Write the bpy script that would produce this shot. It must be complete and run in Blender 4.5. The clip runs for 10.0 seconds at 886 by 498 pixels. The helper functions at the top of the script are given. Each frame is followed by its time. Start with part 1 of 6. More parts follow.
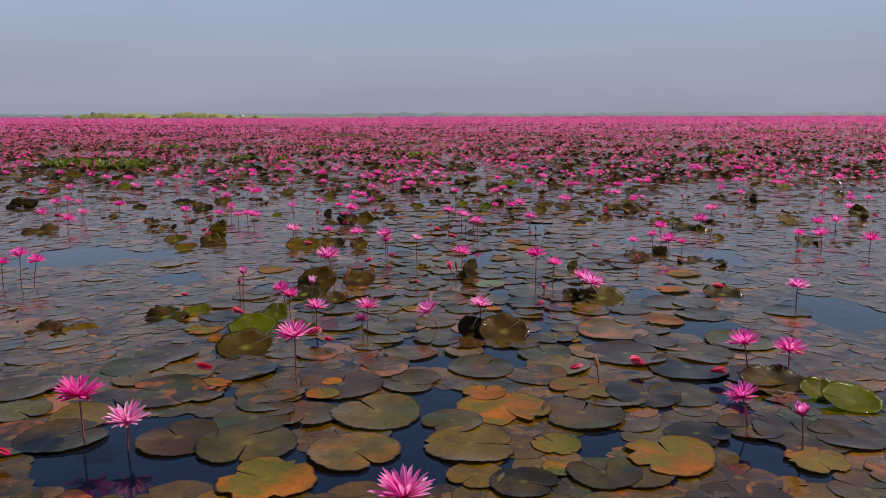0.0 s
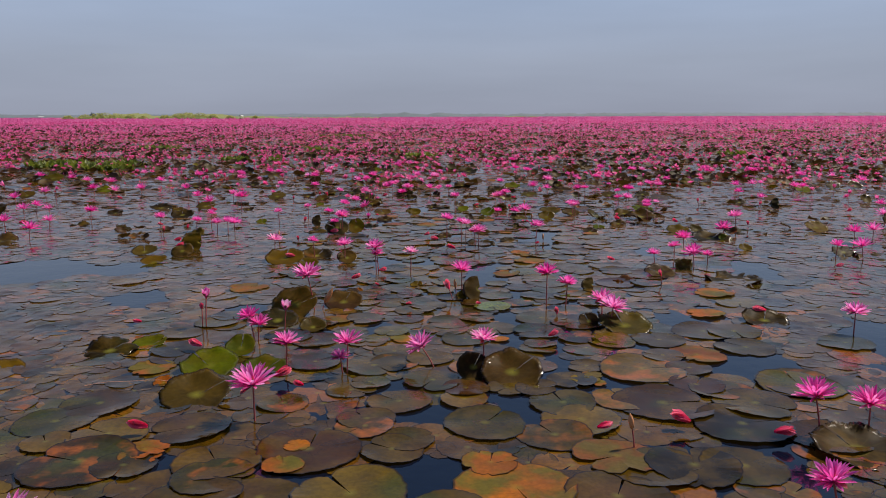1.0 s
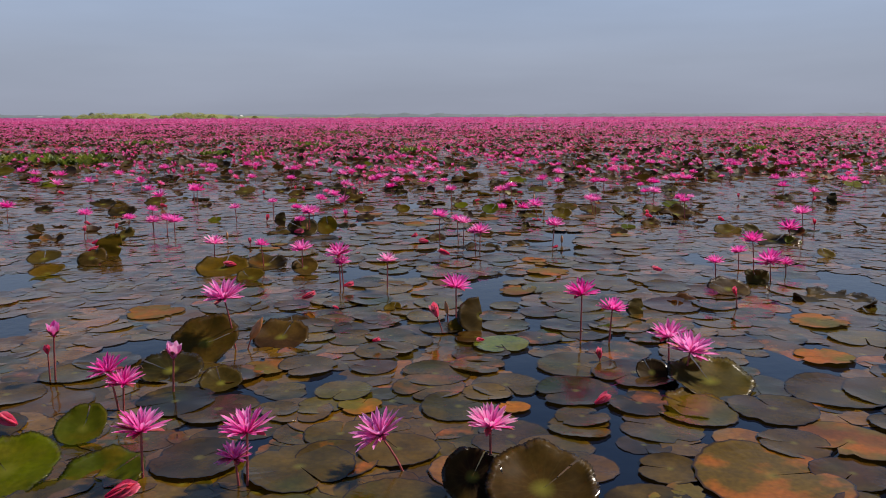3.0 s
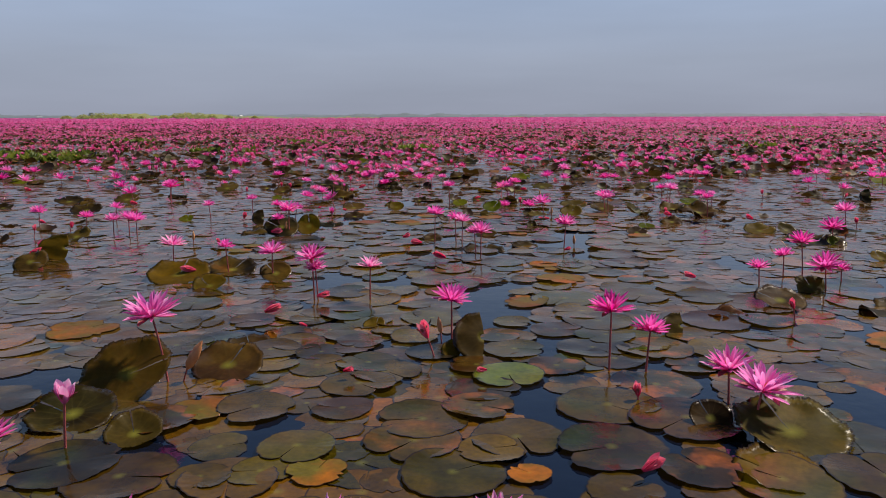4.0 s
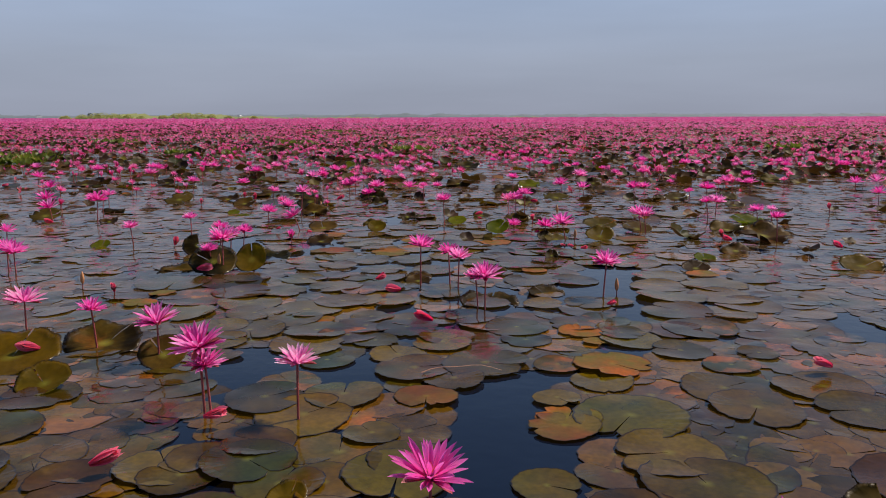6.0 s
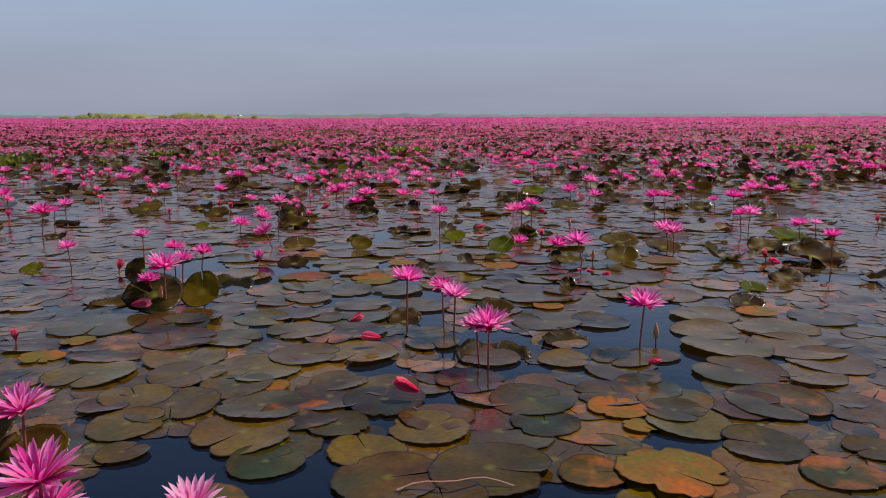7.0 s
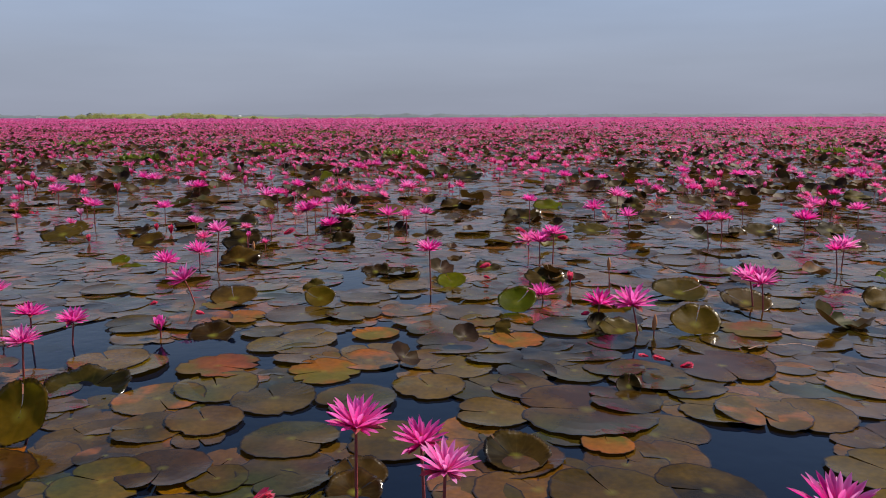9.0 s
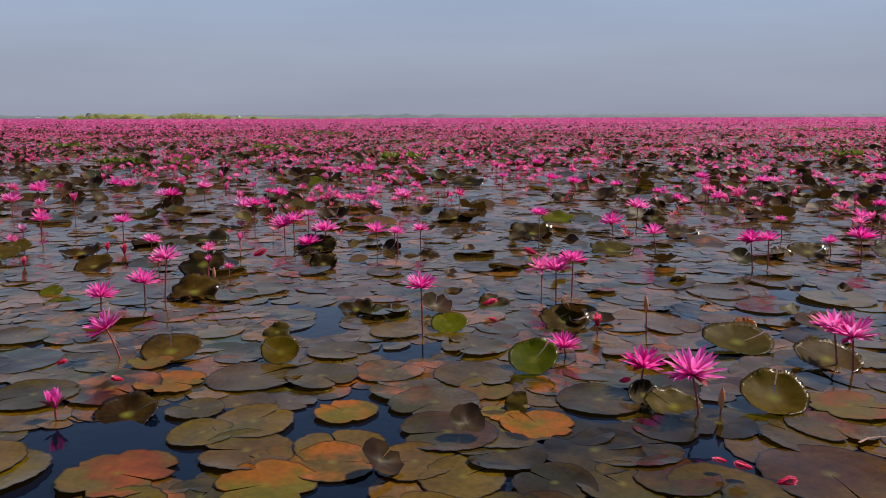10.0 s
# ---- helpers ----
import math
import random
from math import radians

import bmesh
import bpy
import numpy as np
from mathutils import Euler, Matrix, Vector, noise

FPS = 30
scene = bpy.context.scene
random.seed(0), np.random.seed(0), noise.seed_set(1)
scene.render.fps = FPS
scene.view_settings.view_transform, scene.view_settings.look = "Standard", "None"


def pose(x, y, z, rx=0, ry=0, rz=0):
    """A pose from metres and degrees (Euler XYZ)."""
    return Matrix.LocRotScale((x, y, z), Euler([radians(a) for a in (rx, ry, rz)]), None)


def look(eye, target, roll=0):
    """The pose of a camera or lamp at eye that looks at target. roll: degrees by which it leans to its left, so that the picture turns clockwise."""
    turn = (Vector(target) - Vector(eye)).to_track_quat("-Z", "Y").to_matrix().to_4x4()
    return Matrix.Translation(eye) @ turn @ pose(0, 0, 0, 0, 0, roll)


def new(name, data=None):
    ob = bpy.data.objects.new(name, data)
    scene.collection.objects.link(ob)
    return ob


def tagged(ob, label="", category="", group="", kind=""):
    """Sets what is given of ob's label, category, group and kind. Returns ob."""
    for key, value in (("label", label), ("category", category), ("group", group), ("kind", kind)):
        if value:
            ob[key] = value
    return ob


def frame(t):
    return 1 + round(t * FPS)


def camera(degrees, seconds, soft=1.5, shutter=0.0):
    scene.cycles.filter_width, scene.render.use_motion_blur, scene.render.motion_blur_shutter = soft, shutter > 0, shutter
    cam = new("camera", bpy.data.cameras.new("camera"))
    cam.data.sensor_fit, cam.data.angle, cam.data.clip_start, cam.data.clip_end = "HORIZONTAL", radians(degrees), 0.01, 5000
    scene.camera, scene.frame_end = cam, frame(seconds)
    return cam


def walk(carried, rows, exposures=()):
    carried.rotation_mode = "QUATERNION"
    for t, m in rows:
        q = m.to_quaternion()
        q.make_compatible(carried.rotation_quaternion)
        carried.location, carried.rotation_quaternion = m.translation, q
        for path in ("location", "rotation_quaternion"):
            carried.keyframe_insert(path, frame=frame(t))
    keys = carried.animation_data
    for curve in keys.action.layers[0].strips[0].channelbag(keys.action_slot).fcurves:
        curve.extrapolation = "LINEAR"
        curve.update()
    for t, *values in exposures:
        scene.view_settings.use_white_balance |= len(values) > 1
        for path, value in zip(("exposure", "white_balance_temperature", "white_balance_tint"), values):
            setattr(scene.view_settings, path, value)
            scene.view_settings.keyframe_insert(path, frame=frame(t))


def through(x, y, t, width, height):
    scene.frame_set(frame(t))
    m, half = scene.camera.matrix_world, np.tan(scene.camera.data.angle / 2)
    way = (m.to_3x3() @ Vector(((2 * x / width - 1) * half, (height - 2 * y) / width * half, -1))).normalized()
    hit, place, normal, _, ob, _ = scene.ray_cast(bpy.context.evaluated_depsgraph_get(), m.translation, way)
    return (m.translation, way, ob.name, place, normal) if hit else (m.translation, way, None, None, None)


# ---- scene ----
import functools

cam = camera(60.0, 10.0, soft=1.0)
# seconds, place of the eye in metres, yaw, pitch and roll in degrees
PATH = [
    (0.0, 0.0000, 0.0000, 1.3198, -0.008, -9.825, 0.12),
    (0.5, 0.0125, 0.4043, 1.3178, 0.008, -9.849, 0.13),
    (1.0, 0.0243, 0.8096, 1.2959, 0.008, -9.801, 0.14),
    (1.5, 0.0368, 1.2150, 1.2562, 0.016, -9.793, 0.14),
    (2.0, 0.0507, 1.6167, 1.2038, 0.016, -9.793, 0.14),
    (2.5, 0.0737, 2.0855, 1.1255, 0.016, -9.777, 0.13),
    (4.0, 0.1276, 3.2788, 0.9279, 0.040, -9.745, 0.12),
    (4.5, 0.1414, 3.6812, 0.9020, 0.048, -9.738, 0.11),
    (5.0, 0.1592, 4.0892, 0.8954, 0.064, -9.738, 0.13),
    (5.5, 0.1724, 4.4957, 0.8960, 0.056, -9.730, 0.12),
    (7.0, 0.2230, 5.7798, 0.8993, 0.096, -9.738, 0.12),
    (7.5, 0.2362, 6.1716, 0.9000, 0.111, -9.714, 0.10),
    (8.0, 0.2474, 6.5624, 0.9020, 0.119, -9.722, 0.11),
    (8.5, 0.2566, 6.9492, 0.9027, 0.127, -9.722, 0.10),
    (9.0, 0.2664, 7.3381, 0.9073, 0.135, -9.722, 0.11),
    (9.5, 0.2763, 7.7269, 0.9133, 0.127, -9.706, 0.11),
    (10.0, 0.2835, 8.1804, 0.9192, 0.119, -9.698, 0.10),
]
walk(cam, [(t, pose(x, y, z, 90 + pitch, roll, yaw)) for t, x, y, z, yaw, pitch, roll in PATH],
     exposures=[(0.0, 0.0), (10.0, 0.0)])

# ---- light ----
SUN_EL, SUN_AZ = 54.0, 62.0      # degrees above the horizon; degrees to the right of straight ahead
world = bpy.data.worlds.new("hazy_sky")
scene.world = world
world.use_nodes = True
wn, wl = world.node_tree.nodes, world.node_tree.links
wn.clear()
sky = wn.new("ShaderNodeTexSky")
sky.sky_type = "NISHITA"
sky.sun_disc = False
sky.sun_elevation = radians(SUN_EL)
sky.sun_rotation = radians(SUN_AZ)
sky.air_density, sky.dust_density, sky.ozone_density = 0.8, 0.25, 3.0
geo = wn.new("ShaderNodeTexCoord")
sep = wn.new("ShaderNodeSeparateXYZ")
wl.new(geo.outputs["Generated"], sep.inputs[0])
# haze: thick and grey near the horizon, thinning upwards
haze_amount = wn.new("ShaderNodeValToRGB")
e = haze_amount.color_ramp.elements
e[0].position, e[0].color = 0.0, (1, 1, 1, 1)
e[1].position, e[1].color = 0.7, (0, 0, 0, 1)
e.new(0.17).color = (0.95, 0.95, 0.95, 1)
e.new(0.33).color = (0.15, 0.15, 0.15, 1)
wl.new(sep.outputs["Z"], haze_amount.inputs[0])
haze_colour = wn.new("ShaderNodeValToRGB")
e = haze_colour.color_ramp.elements
e[0].position, e[0].color = 0.0, (2.93, 3.18, 4.00, 1)
e[1].position, e[1].color = 0.17, (3.46, 4.36, 6.05, 1)
e.new(0.07).color = (3.36, 3.80, 4.82, 1)
wl.new(sep.outputs["Z"], haze_colour.inputs[0])
# faint streaks of thin cloud
stretch = wn.new("ShaderNodeMapping")
stretch.inputs["Scale"].default_value = (1.2, 1.2, 9.0)
wl.new(geo.outputs["Generated"], stretch.inputs["Vector"])
wisps = wn.new("ShaderNodeTexNoise")
wisps.inputs["Scale"].default_value, wisps.inputs["Detail"].default_value = 2.2, 5.0
wl.new(stretch.outputs[0], wisps.inputs["Vector"])
wisp_range = wn.new("ShaderNodeMapRange")
wisp_range.inputs["From Min"].default_value, wisp_range.inputs["From Max"].default_value = 0.3, 0.7
wisp_range.inputs["To Min"].default_value, wisp_range.inputs["To Max"].default_value = 0.95, 1.06
wl.new(wisps.outputs["Fac"], wisp_range.inputs["Value"])
haze_wisp = wn.new("ShaderNodeVectorMath")
haze_wisp.operation = "SCALE"
wl.new(haze_colour.outputs["Color"], haze_wisp.inputs[0])
wl.new(wisp_range.outputs["Result"], haze_wisp.inputs["Scale"])
mix = wn.new("ShaderNodeMix")
mix.data_type = "RGBA"
wl.new(haze_amount.outputs["Color"], mix.inputs[0])
wl.new(sky.outputs["Color"], mix.inputs[6])
wl.new(haze_wisp.outputs[0], mix.inputs[7])
background = wn.new("ShaderNodeBackground")
background.inputs["Strength"].default_value = 0.1
wl.new(mix.outputs[2], background.inputs["Color"])
wl.new(background.outputs[0], wn.new("ShaderNodeOutputWorld").inputs[0])

lamp = bpy.data.lights.new("sun", "SUN")
lamp.energy, lamp.angle, lamp.color = 6.0, radians(5.0), (1.0, 0.87, 0.71)
sun = new("sun", lamp)
el, az = radians(SUN_EL), radians(SUN_AZ)
sun.matrix_world = look((0, 0, 30), (-math.sin(az) * math.cos(el), -math.cos(az) * math.cos(el), 30 - math.sin(el)))


# ---- materials ----
class Nodes:
    """A node material under construction."""

    def __init__(self, name):
        self.mat = bpy.data.materials.new(name)
        self.mat.use_nodes = True
        self.tree = self.mat.node_tree
        self.bsdf = self.tree.nodes["Principled BSDF"]
        self.out = self.tree.nodes["Material Output"]

    def add(self, kind, **values):
        n = self.tree.nodes.new(kind)
        for k, v in values.items():
            n.inputs[k.replace("_", " ")].default_value = v
        return n

    def link(self, a, b):
        self.tree.links.new(a, b)

    def math(self, op, a, b=None, c=None):
        n = self.tree.nodes.new("ShaderNodeMath")
        n.operation = op
        for i, v in enumerate((a, b, c)):
            if v is None:
                continue
            if isinstance(v, (int, float)):
                n.inputs[i].default_value = v
            else:
                self.link(v, n.inputs[i])
        return n.outputs[0]

    def mix(self, fac, a, b):
        n = self.tree.nodes.new("ShaderNodeMix")
        n.data_type = "RGBA"
        for i, v in ((0, fac), (6, a), (7, b)):
            if isinstance(v, (int, float)):
                n.inputs[i].default_value = v
            elif isinstance(v, tuple):
                n.inputs[i].default_value = (*v, 1)
            else:
                self.link(v, n.inputs[i])
        return n.outputs[2]

    def ramp(self, fac, stops):
        n = self.tree.nodes.new("ShaderNodeValToRGB")
        while len(n.color_ramp.elements) < len(stops):
            n.color_ramp.elements.new(0.5)
        for el_, (p, c) in zip(n.color_ramp.elements, stops):
            el_.position, el_.color = p, ((c, c, c, 1) if isinstance(c, (int, float)) else (*c, 1))
        self.link(fac, n.inputs[0])
        return n.outputs["Color"]

    def noise(self, scale, detail=4.0, vector=None, rough=0.55):
        n = self.add("ShaderNodeTexNoise", Scale=scale, Detail=detail, Roughness=rough)
        if vector is not None:
            self.link(vector, n.inputs["Vector"])
        return n.outputs["Fac"]

    def bump(self, height, strength, distance=0.01):
        n = self.add("ShaderNodeBump", Strength=strength, Distance=distance)
        self.link(height, n.inputs["Height"])
        self.link(n.outputs[0], self.bsdf.inputs["Normal"])
        return n.outputs[0]

    def place(self):
        return self.add("ShaderNodeNewGeometry").outputs["Position"]

    def chance(self):
        """A number of its own for each object and each loose piece of a mesh."""
        a = self.add("ShaderNodeObjectInfo").outputs["Random"]
        b = self.add("ShaderNodeNewGeometry").outputs["Random Per Island"]
        return self.math("FRACT", self.math("ADD", self.math("MULTIPLY", a, 7.31), b))


def leaf_material(name, palette, rough=0.12, wear=(0.06, 0.028, 0.012), wear_amount=0.5, glow=0.1, vein=0.35, shine=0.21, second=None, wet_rim=0.0, bloom=1.0, heart_glow=0.32, lit=(0.42, 0.26, 0.008), stain=1.0):
    """Lily leaf: faint radial veins, blotches, browned rim. palette: stops from which each leaf draws its colour."""
    n = Nodes(name)
    uv = n.add("ShaderNodeUVMap").outputs["UV"]
    s = n.add("ShaderNodeSeparateXYZ")
    n.link(uv, s.inputs[0])
    x, y = n.math("SUBTRACT", s.outputs["X"], 0.5), n.math("SUBTRACT", s.outputs["Y"], 0.5)
    angle = n.math("ARCTAN2", y, x)
    radius = n.math("MULTIPLY", n.math("SQRT", n.math("ADD", n.math("MULTIPLY", x, x), n.math("MULTIPLY", y, y))), 2.0)
    base = n.ramp(n.chance(), palette)
    where = n.place()
    big, fine = n.noise(7.0, 4.0, where), n.noise(60.0, 5.0, where)
    darker = n.add("ShaderNodeHueSaturation", Value=0.58, Saturation=0.95, Fac=1.0)
    n.link(base, darker.inputs["Color"])
    col = n.mix(n.ramp(big, [(0.32, 0.0), (0.66, 1.0)]), darker.outputs[0], base)
    if second:
        col = n.mix(n.ramp(n.noise(5.0, 4.0, where), [(0.42, 0.0), (0.56, 1.0)]), col, second)
    # yellowing, mauve and green clouds, and rusty patches on some of the leaves
    col = n.mix(n.math("MULTIPLY", n.ramp(n.noise(4.5, 3.0, where), [(0.48, 0.0), (0.72, 1.0)]), 0.45), col, (0.13, 0.085, 0.010))
    col = n.mix(n.math("MULTIPLY", n.ramp(n.noise(1.7, 3.0, where), [(0.52, 0.0), (0.68, 1.0)]), 0.40 * stain), col, (0.075, 0.034, 0.018))
    col = n.mix(n.math("MULTIPLY", n.ramp(n.noise(2.6, 2.0, where), [(0.30, 1.0), (0.45, 0.0)]), 0.55 * stain), col, (0.022, 0.042, 0.008))
    rusty = n.ramp(n.math("FRACT", n.math("MULTIPLY", n.chance(), 13.7)), [(0.85, 0.0), (0.91, 1.0)])
    rust = n.math("MULTIPLY", rusty, n.ramp(n.noise(7.0, 3.0, where), [(0.50, 0.0), (0.66, 1.0)]))
    col = n.mix(n.math("MULTIPLY", rust, 0.7 * stain), col, (0.26, 0.075, 0.010))
    tone = n.add("ShaderNodeVectorMath")
    tone.operation = "MULTIPLY"
    n.link(col, tone.inputs[0])
    n.link(n.ramp(fine, [(0.35, (0.82, 0.77, 0.8)), (0.65, (1.2, 1.09, 1.1))]), tone.inputs[1])
    col = tone.outputs[0]
    # veins fan out from the stalk
    wob = n.math("MULTIPLY", n.noise(14.0, 2.0, where), 0.7)
    ray = n.math("ABSOLUTE", n.math("SINE", n.math("ADD", n.math("MULTIPLY", angle, 8.0), wob)))
    ray = n.math("POWER", n.math("SUBTRACT", 1.0, ray), 5.0)
    veins = n.math("MULTIPLY", n.math("MULTIPLY", ray, n.math("SUBTRACT", 1.05, radius)), 0.14 * vein)
    col = n.mix(veins, col, (0.12, 0.10, 0.03))
    heart = n.math("MAXIMUM", n.math("SUBTRACT", heart_glow, n.math("MULTIPLY", radius, 2.2)), 0.0)
    col = n.mix(heart, col, (0.20, 0.20, 0.03))
    # browned patches from the rim inwards
    edge = n.math("ADD", radius, n.math("MULTIPLY", n.math("SUBTRACT", n.noise(20.0, 5.0, where), 0.5), 1.4))
    edge = n.math("MULTIPLY", n.math("MINIMUM", n.math("MAXIMUM", n.math("MULTIPLY", n.math("SUBTRACT", edge, 0.97), 4.0), 0.0), 1.0), wear_amount)
    col = n.mix(edge, col, wear)
    # dark rim line: maroon margin, with the shade along pad edges in its colour
    shaded_margin = n.math("MINIMUM", n.math("MAXIMUM", n.math("MULTIPLY", n.math("SUBTRACT", radius, 0.933), 30.0), 0.0), 0.82)
    col = n.mix(shaded_margin, col, (0.012, 0.008, 0.007))
    n.link(col, n.bsdf.inputs["Base Color"])
    rough_map = n.math("ADD", rough, n.math("MULTIPLY", n.math("SUBTRACT", n.noise(12.0, 4.0, where), 0.5), 0.3))
    n.link(rough_map, n.bsdf.inputs["Roughness"])
    n.bsdf.inputs["Specular IOR Level"].default_value = shine
    # pinkish sheen at grazing angles, standing in for sky reflected off distant pads
    n.bsdf.inputs["Sheen Weight"].default_value = bloom
    n.bsdf.inputs["Sheen Roughness"].default_value = 0.14
    n.bsdf.inputs["Sheen Tint"].default_value = (1.0, 0.54, 0.47, 1)
    if wet_rim:
        wet = n.math("MINIMUM", n.math("MAXIMUM", n.math("MULTIPLY", n.math("SUBTRACT", radius, 0.84), 10.0), 0.0), 1.0)
        wet = n.math("MULTIPLY", wet, n.ramp(n.noise(26.0, 3.0, where), [(0.48, 0.0), (0.58, 1.0)]))
        n.link(n.math("ADD", shine, n.math("MULTIPLY", wet, wet_rim)), n.bsdf.inputs["Specular IOR Level"])
        n.link(n.math("SUBTRACT", rough_map, n.math("MULTIPLY", wet, 0.42)), n.bsdf.inputs["Roughness"])
    relief = n.math("ADD", n.math("MULTIPLY", ray, 0.08), n.math("MULTIPLY", n.noise(25.0, 4.0, where), 0.8))
    n.bump(relief, 0.13, 0.005)
    if glow:
        through_ = n.add("ShaderNodeBsdfTranslucent")
        n.link(n.mix(0.6, col, lit), through_.inputs["Color"])
        both = n.add("ShaderNodeMixShader", Fac=glow)
        n.link(n.bsdf.outputs[0], both.inputs[1])
        n.link(through_.outputs[0], both.inputs[2])
        n.link(both.outputs[0], n.out.inputs["Surface"])
    return n.mat


def petal_material(name, deep, pale, glow=0.5, tips=1.0, each=0.9, scale=2.6):
    """Thin petal: deep towards its base and along the middle, paler on the margins and at the tip; each bloom differs a little."""
    n = Nodes(name)
    uv = n.add("ShaderNodeUVMap").outputs["UV"]
    s = n.add("ShaderNodeSeparateXYZ")
    n.link(uv, s.inputs[0])
    chance = n.chance()
    stretched = n.add("ShaderNodeMapping", Scale=(9.0, 0.8, 1.0))
    n.link(uv, stretched.inputs["Vector"])
    streak = n.noise(2.0, 3.0, stretched.outputs[0])
    # sunlit edges and tips are put into the colour with the petal's own fade
    side = n.math("MULTIPLY", n.math("ABSOLUTE", n.math("SUBTRACT", s.outputs["X"], 0.5)), 2.0)
    k = n.math("ADD", n.math("MULTIPLY", side, 0.30), n.math("MULTIPLY", chance, 0.60))
    k = n.math("ADD", k, n.math("MULTIPLY", n.math("SUBTRACT", streak, 0.5), 0.8))
    k = n.math("MULTIPLY", k, n.math("ADD", 0.10, n.math("MULTIPLY", n.math("POWER", s.outputs["Y"], 1.3), 1.25 * tips)))
    whole = n.ramp(n.noise(scale, 1.0, n.place()), [(0.3, 0.0), (0.7, 1.0)])
    k = n.math("ADD", k, n.math("MULTIPLY", n.math("SUBTRACT", whole, 0.40), each * 0.5))
    col = n.mix(n.math("MAXIMUM", n.math("MINIMUM", k, 1.0), 0.0), deep, pale)
    n.link(col, n.bsdf.inputs["Base Color"])
    n.bsdf.inputs["Roughness"].default_value = 0.42
    n.bsdf.inputs["Specular IOR Level"].default_value = 0.35
    n.bump(streak, 0.25, 0.004)
    through_ = n.add("ShaderNodeBsdfTranslucent")
    n.link(col, through_.inputs["Color"])
    both = n.add("ShaderNodeMixShader", Fac=glow)
    n.link(n.bsdf.outputs[0], both.inputs[1])
    n.link(through_.outputs[0], both.inputs[2])
    n.link(both.outputs[0], n.out.inputs["Surface"])
    return n.mat


def plain_material(name, a, b, scale, rough=0.6, bump=0.3):
    n = Nodes(name)
    where = n.place()
    col = n.mix(n.ramp(n.noise(scale, 5.0, where), [(0.3, 0.0), (0.7, 1.0)]), a, b)
    n.link(n.mix(n.math("MULTIPLY", n.chance(), 0.4), col, b), n.bsdf.inputs["Base Color"])
    n.bsdf.inputs["Roughness"].default_value = rough
    n.bump(n.noise(scale * 5, 4.0, where), bump, 0.01)
    return n.mat


def water_material():
    n = Nodes("dark_lake_water")
    where = n.place()
    n.link(n.mix(n.noise(0.8, 4.0, where), (0.001, 0.003, 0.012), (0.003, 0.006, 0.015)), n.bsdf.inputs["Base Color"])
    n.bsdf.inputs["Roughness"].default_value = 0.04
    n.bsdf.inputs["IOR"].default_value = 1.333
    swell = n.math("ADD", n.noise(3.0, 3.0, where), n.math("MULTIPLY", n.noise(18.0, 3.0, where), 0.25))
    n.bump(swell, 0.12, 0.02)
    return n.mat


GREYGREEN = [(0.0, (0.0438, 0.0294, 0.0014)), (0.35, (0.0640, 0.0398, 0.0020)), (0.7, (0.0307, 0.0294, 0.0015)), (1.0, (0.0848, 0.0467, 0.0023))]
DARK = [(0.0, (0.0146, 0.0100, 0.0013)), (0.5, (0.0269, 0.0174, 0.0014)), (1.0, (0.0486, 0.0201, 0.0021))]
BLUISH = [(0.0, (0.0084, 0.0087, 0.0030)), (1.0, (0.0177, 0.0139, 0.0033))]
OLIVE = [(0.0, (0.0909, 0.0654, 0.0019)), (0.5, (0.1135, 0.0679, 0.0025)), (1.0, (0.0643, 0.0579, 0.0019))]
ORANGE = [(0.0, (0.2954, 0.1005, 0.0038)), (0.5, (0.2659, 0.0708, 0.0064)), (1.0, (0.2069, 0.0782, 0.0064))]
RED = [(0.0, (0.1642, 0.0418, 0.0160)), (1.0, (0.1314, 0.0471, 0.0144))]
BROWN = [(0.0, (0.0498, 0.0197, 0.0015)), (0.5, (0.0651, 0.0302, 0.0018)), (1.0, (0.0391, 0.0172, 0.0015))]
BROWN_OLIVE = [(0.0, (0.050, 0.030, 0.006)), (0.5, (0.054, 0.046, 0.005)), (1.0, (0.040, 0.020, 0.007))]
BRIGHT = [(0.0, (0.0626, 0.1026, 0.0018)), (0.5, (0.1148, 0.1367, 0.0024)), (1.0, (0.0418, 0.0728, 0.0024))]
MIXED = [(0.0, (0.0502, 0.0285, 0.0017)), (0.18, (0.0822, 0.0448, 0.0021)), (0.32, (0.0206, 0.0128, 0.0014)), (0.48, (0.0382, 0.0330, 0.0017)),
         (0.60, (0.1542, 0.0735, 0.0023)), (0.70, (0.0852, 0.0421, 0.0023)), (0.80, (0.0734, 0.0359, 0.0025)), (0.90, (0.0295, 0.0194, 0.0017)), (0.925, (0.0883, 0.0568, 0.0020)), (0.96, (0.2362, 0.0962, 0.0062)), (1.0, (0.1653, 0.0588, 0.0087))]
LEAVES = {"g": leaf_material("greygreen_leaf", GREYGREEN), "d": leaf_material("dark_leaf", DARK), "b": leaf_material("bluish_leaf", BLUISH, rough=0.3, shine=0.45),
          "y": leaf_material("olive_leaf", OLIVE), "o": leaf_material("orange_leaf", ORANGE, rough=0.5, shine=0.12, wear=(0.22, 0.05, 0.012), wear_amount=0.8, second=(0.090, 0.078, 0.010)),
          "r": leaf_material("red_leaf", RED, rough=0.5, shine=0.12, wear=(0.09, 0.06, 0.02), wear_amount=0.9, second=(0.075, 0.06, 0.016)), "n": leaf_material("brown_leaf", BROWN),
          "e": leaf_material("bright_green_leaf", BRIGHT)}
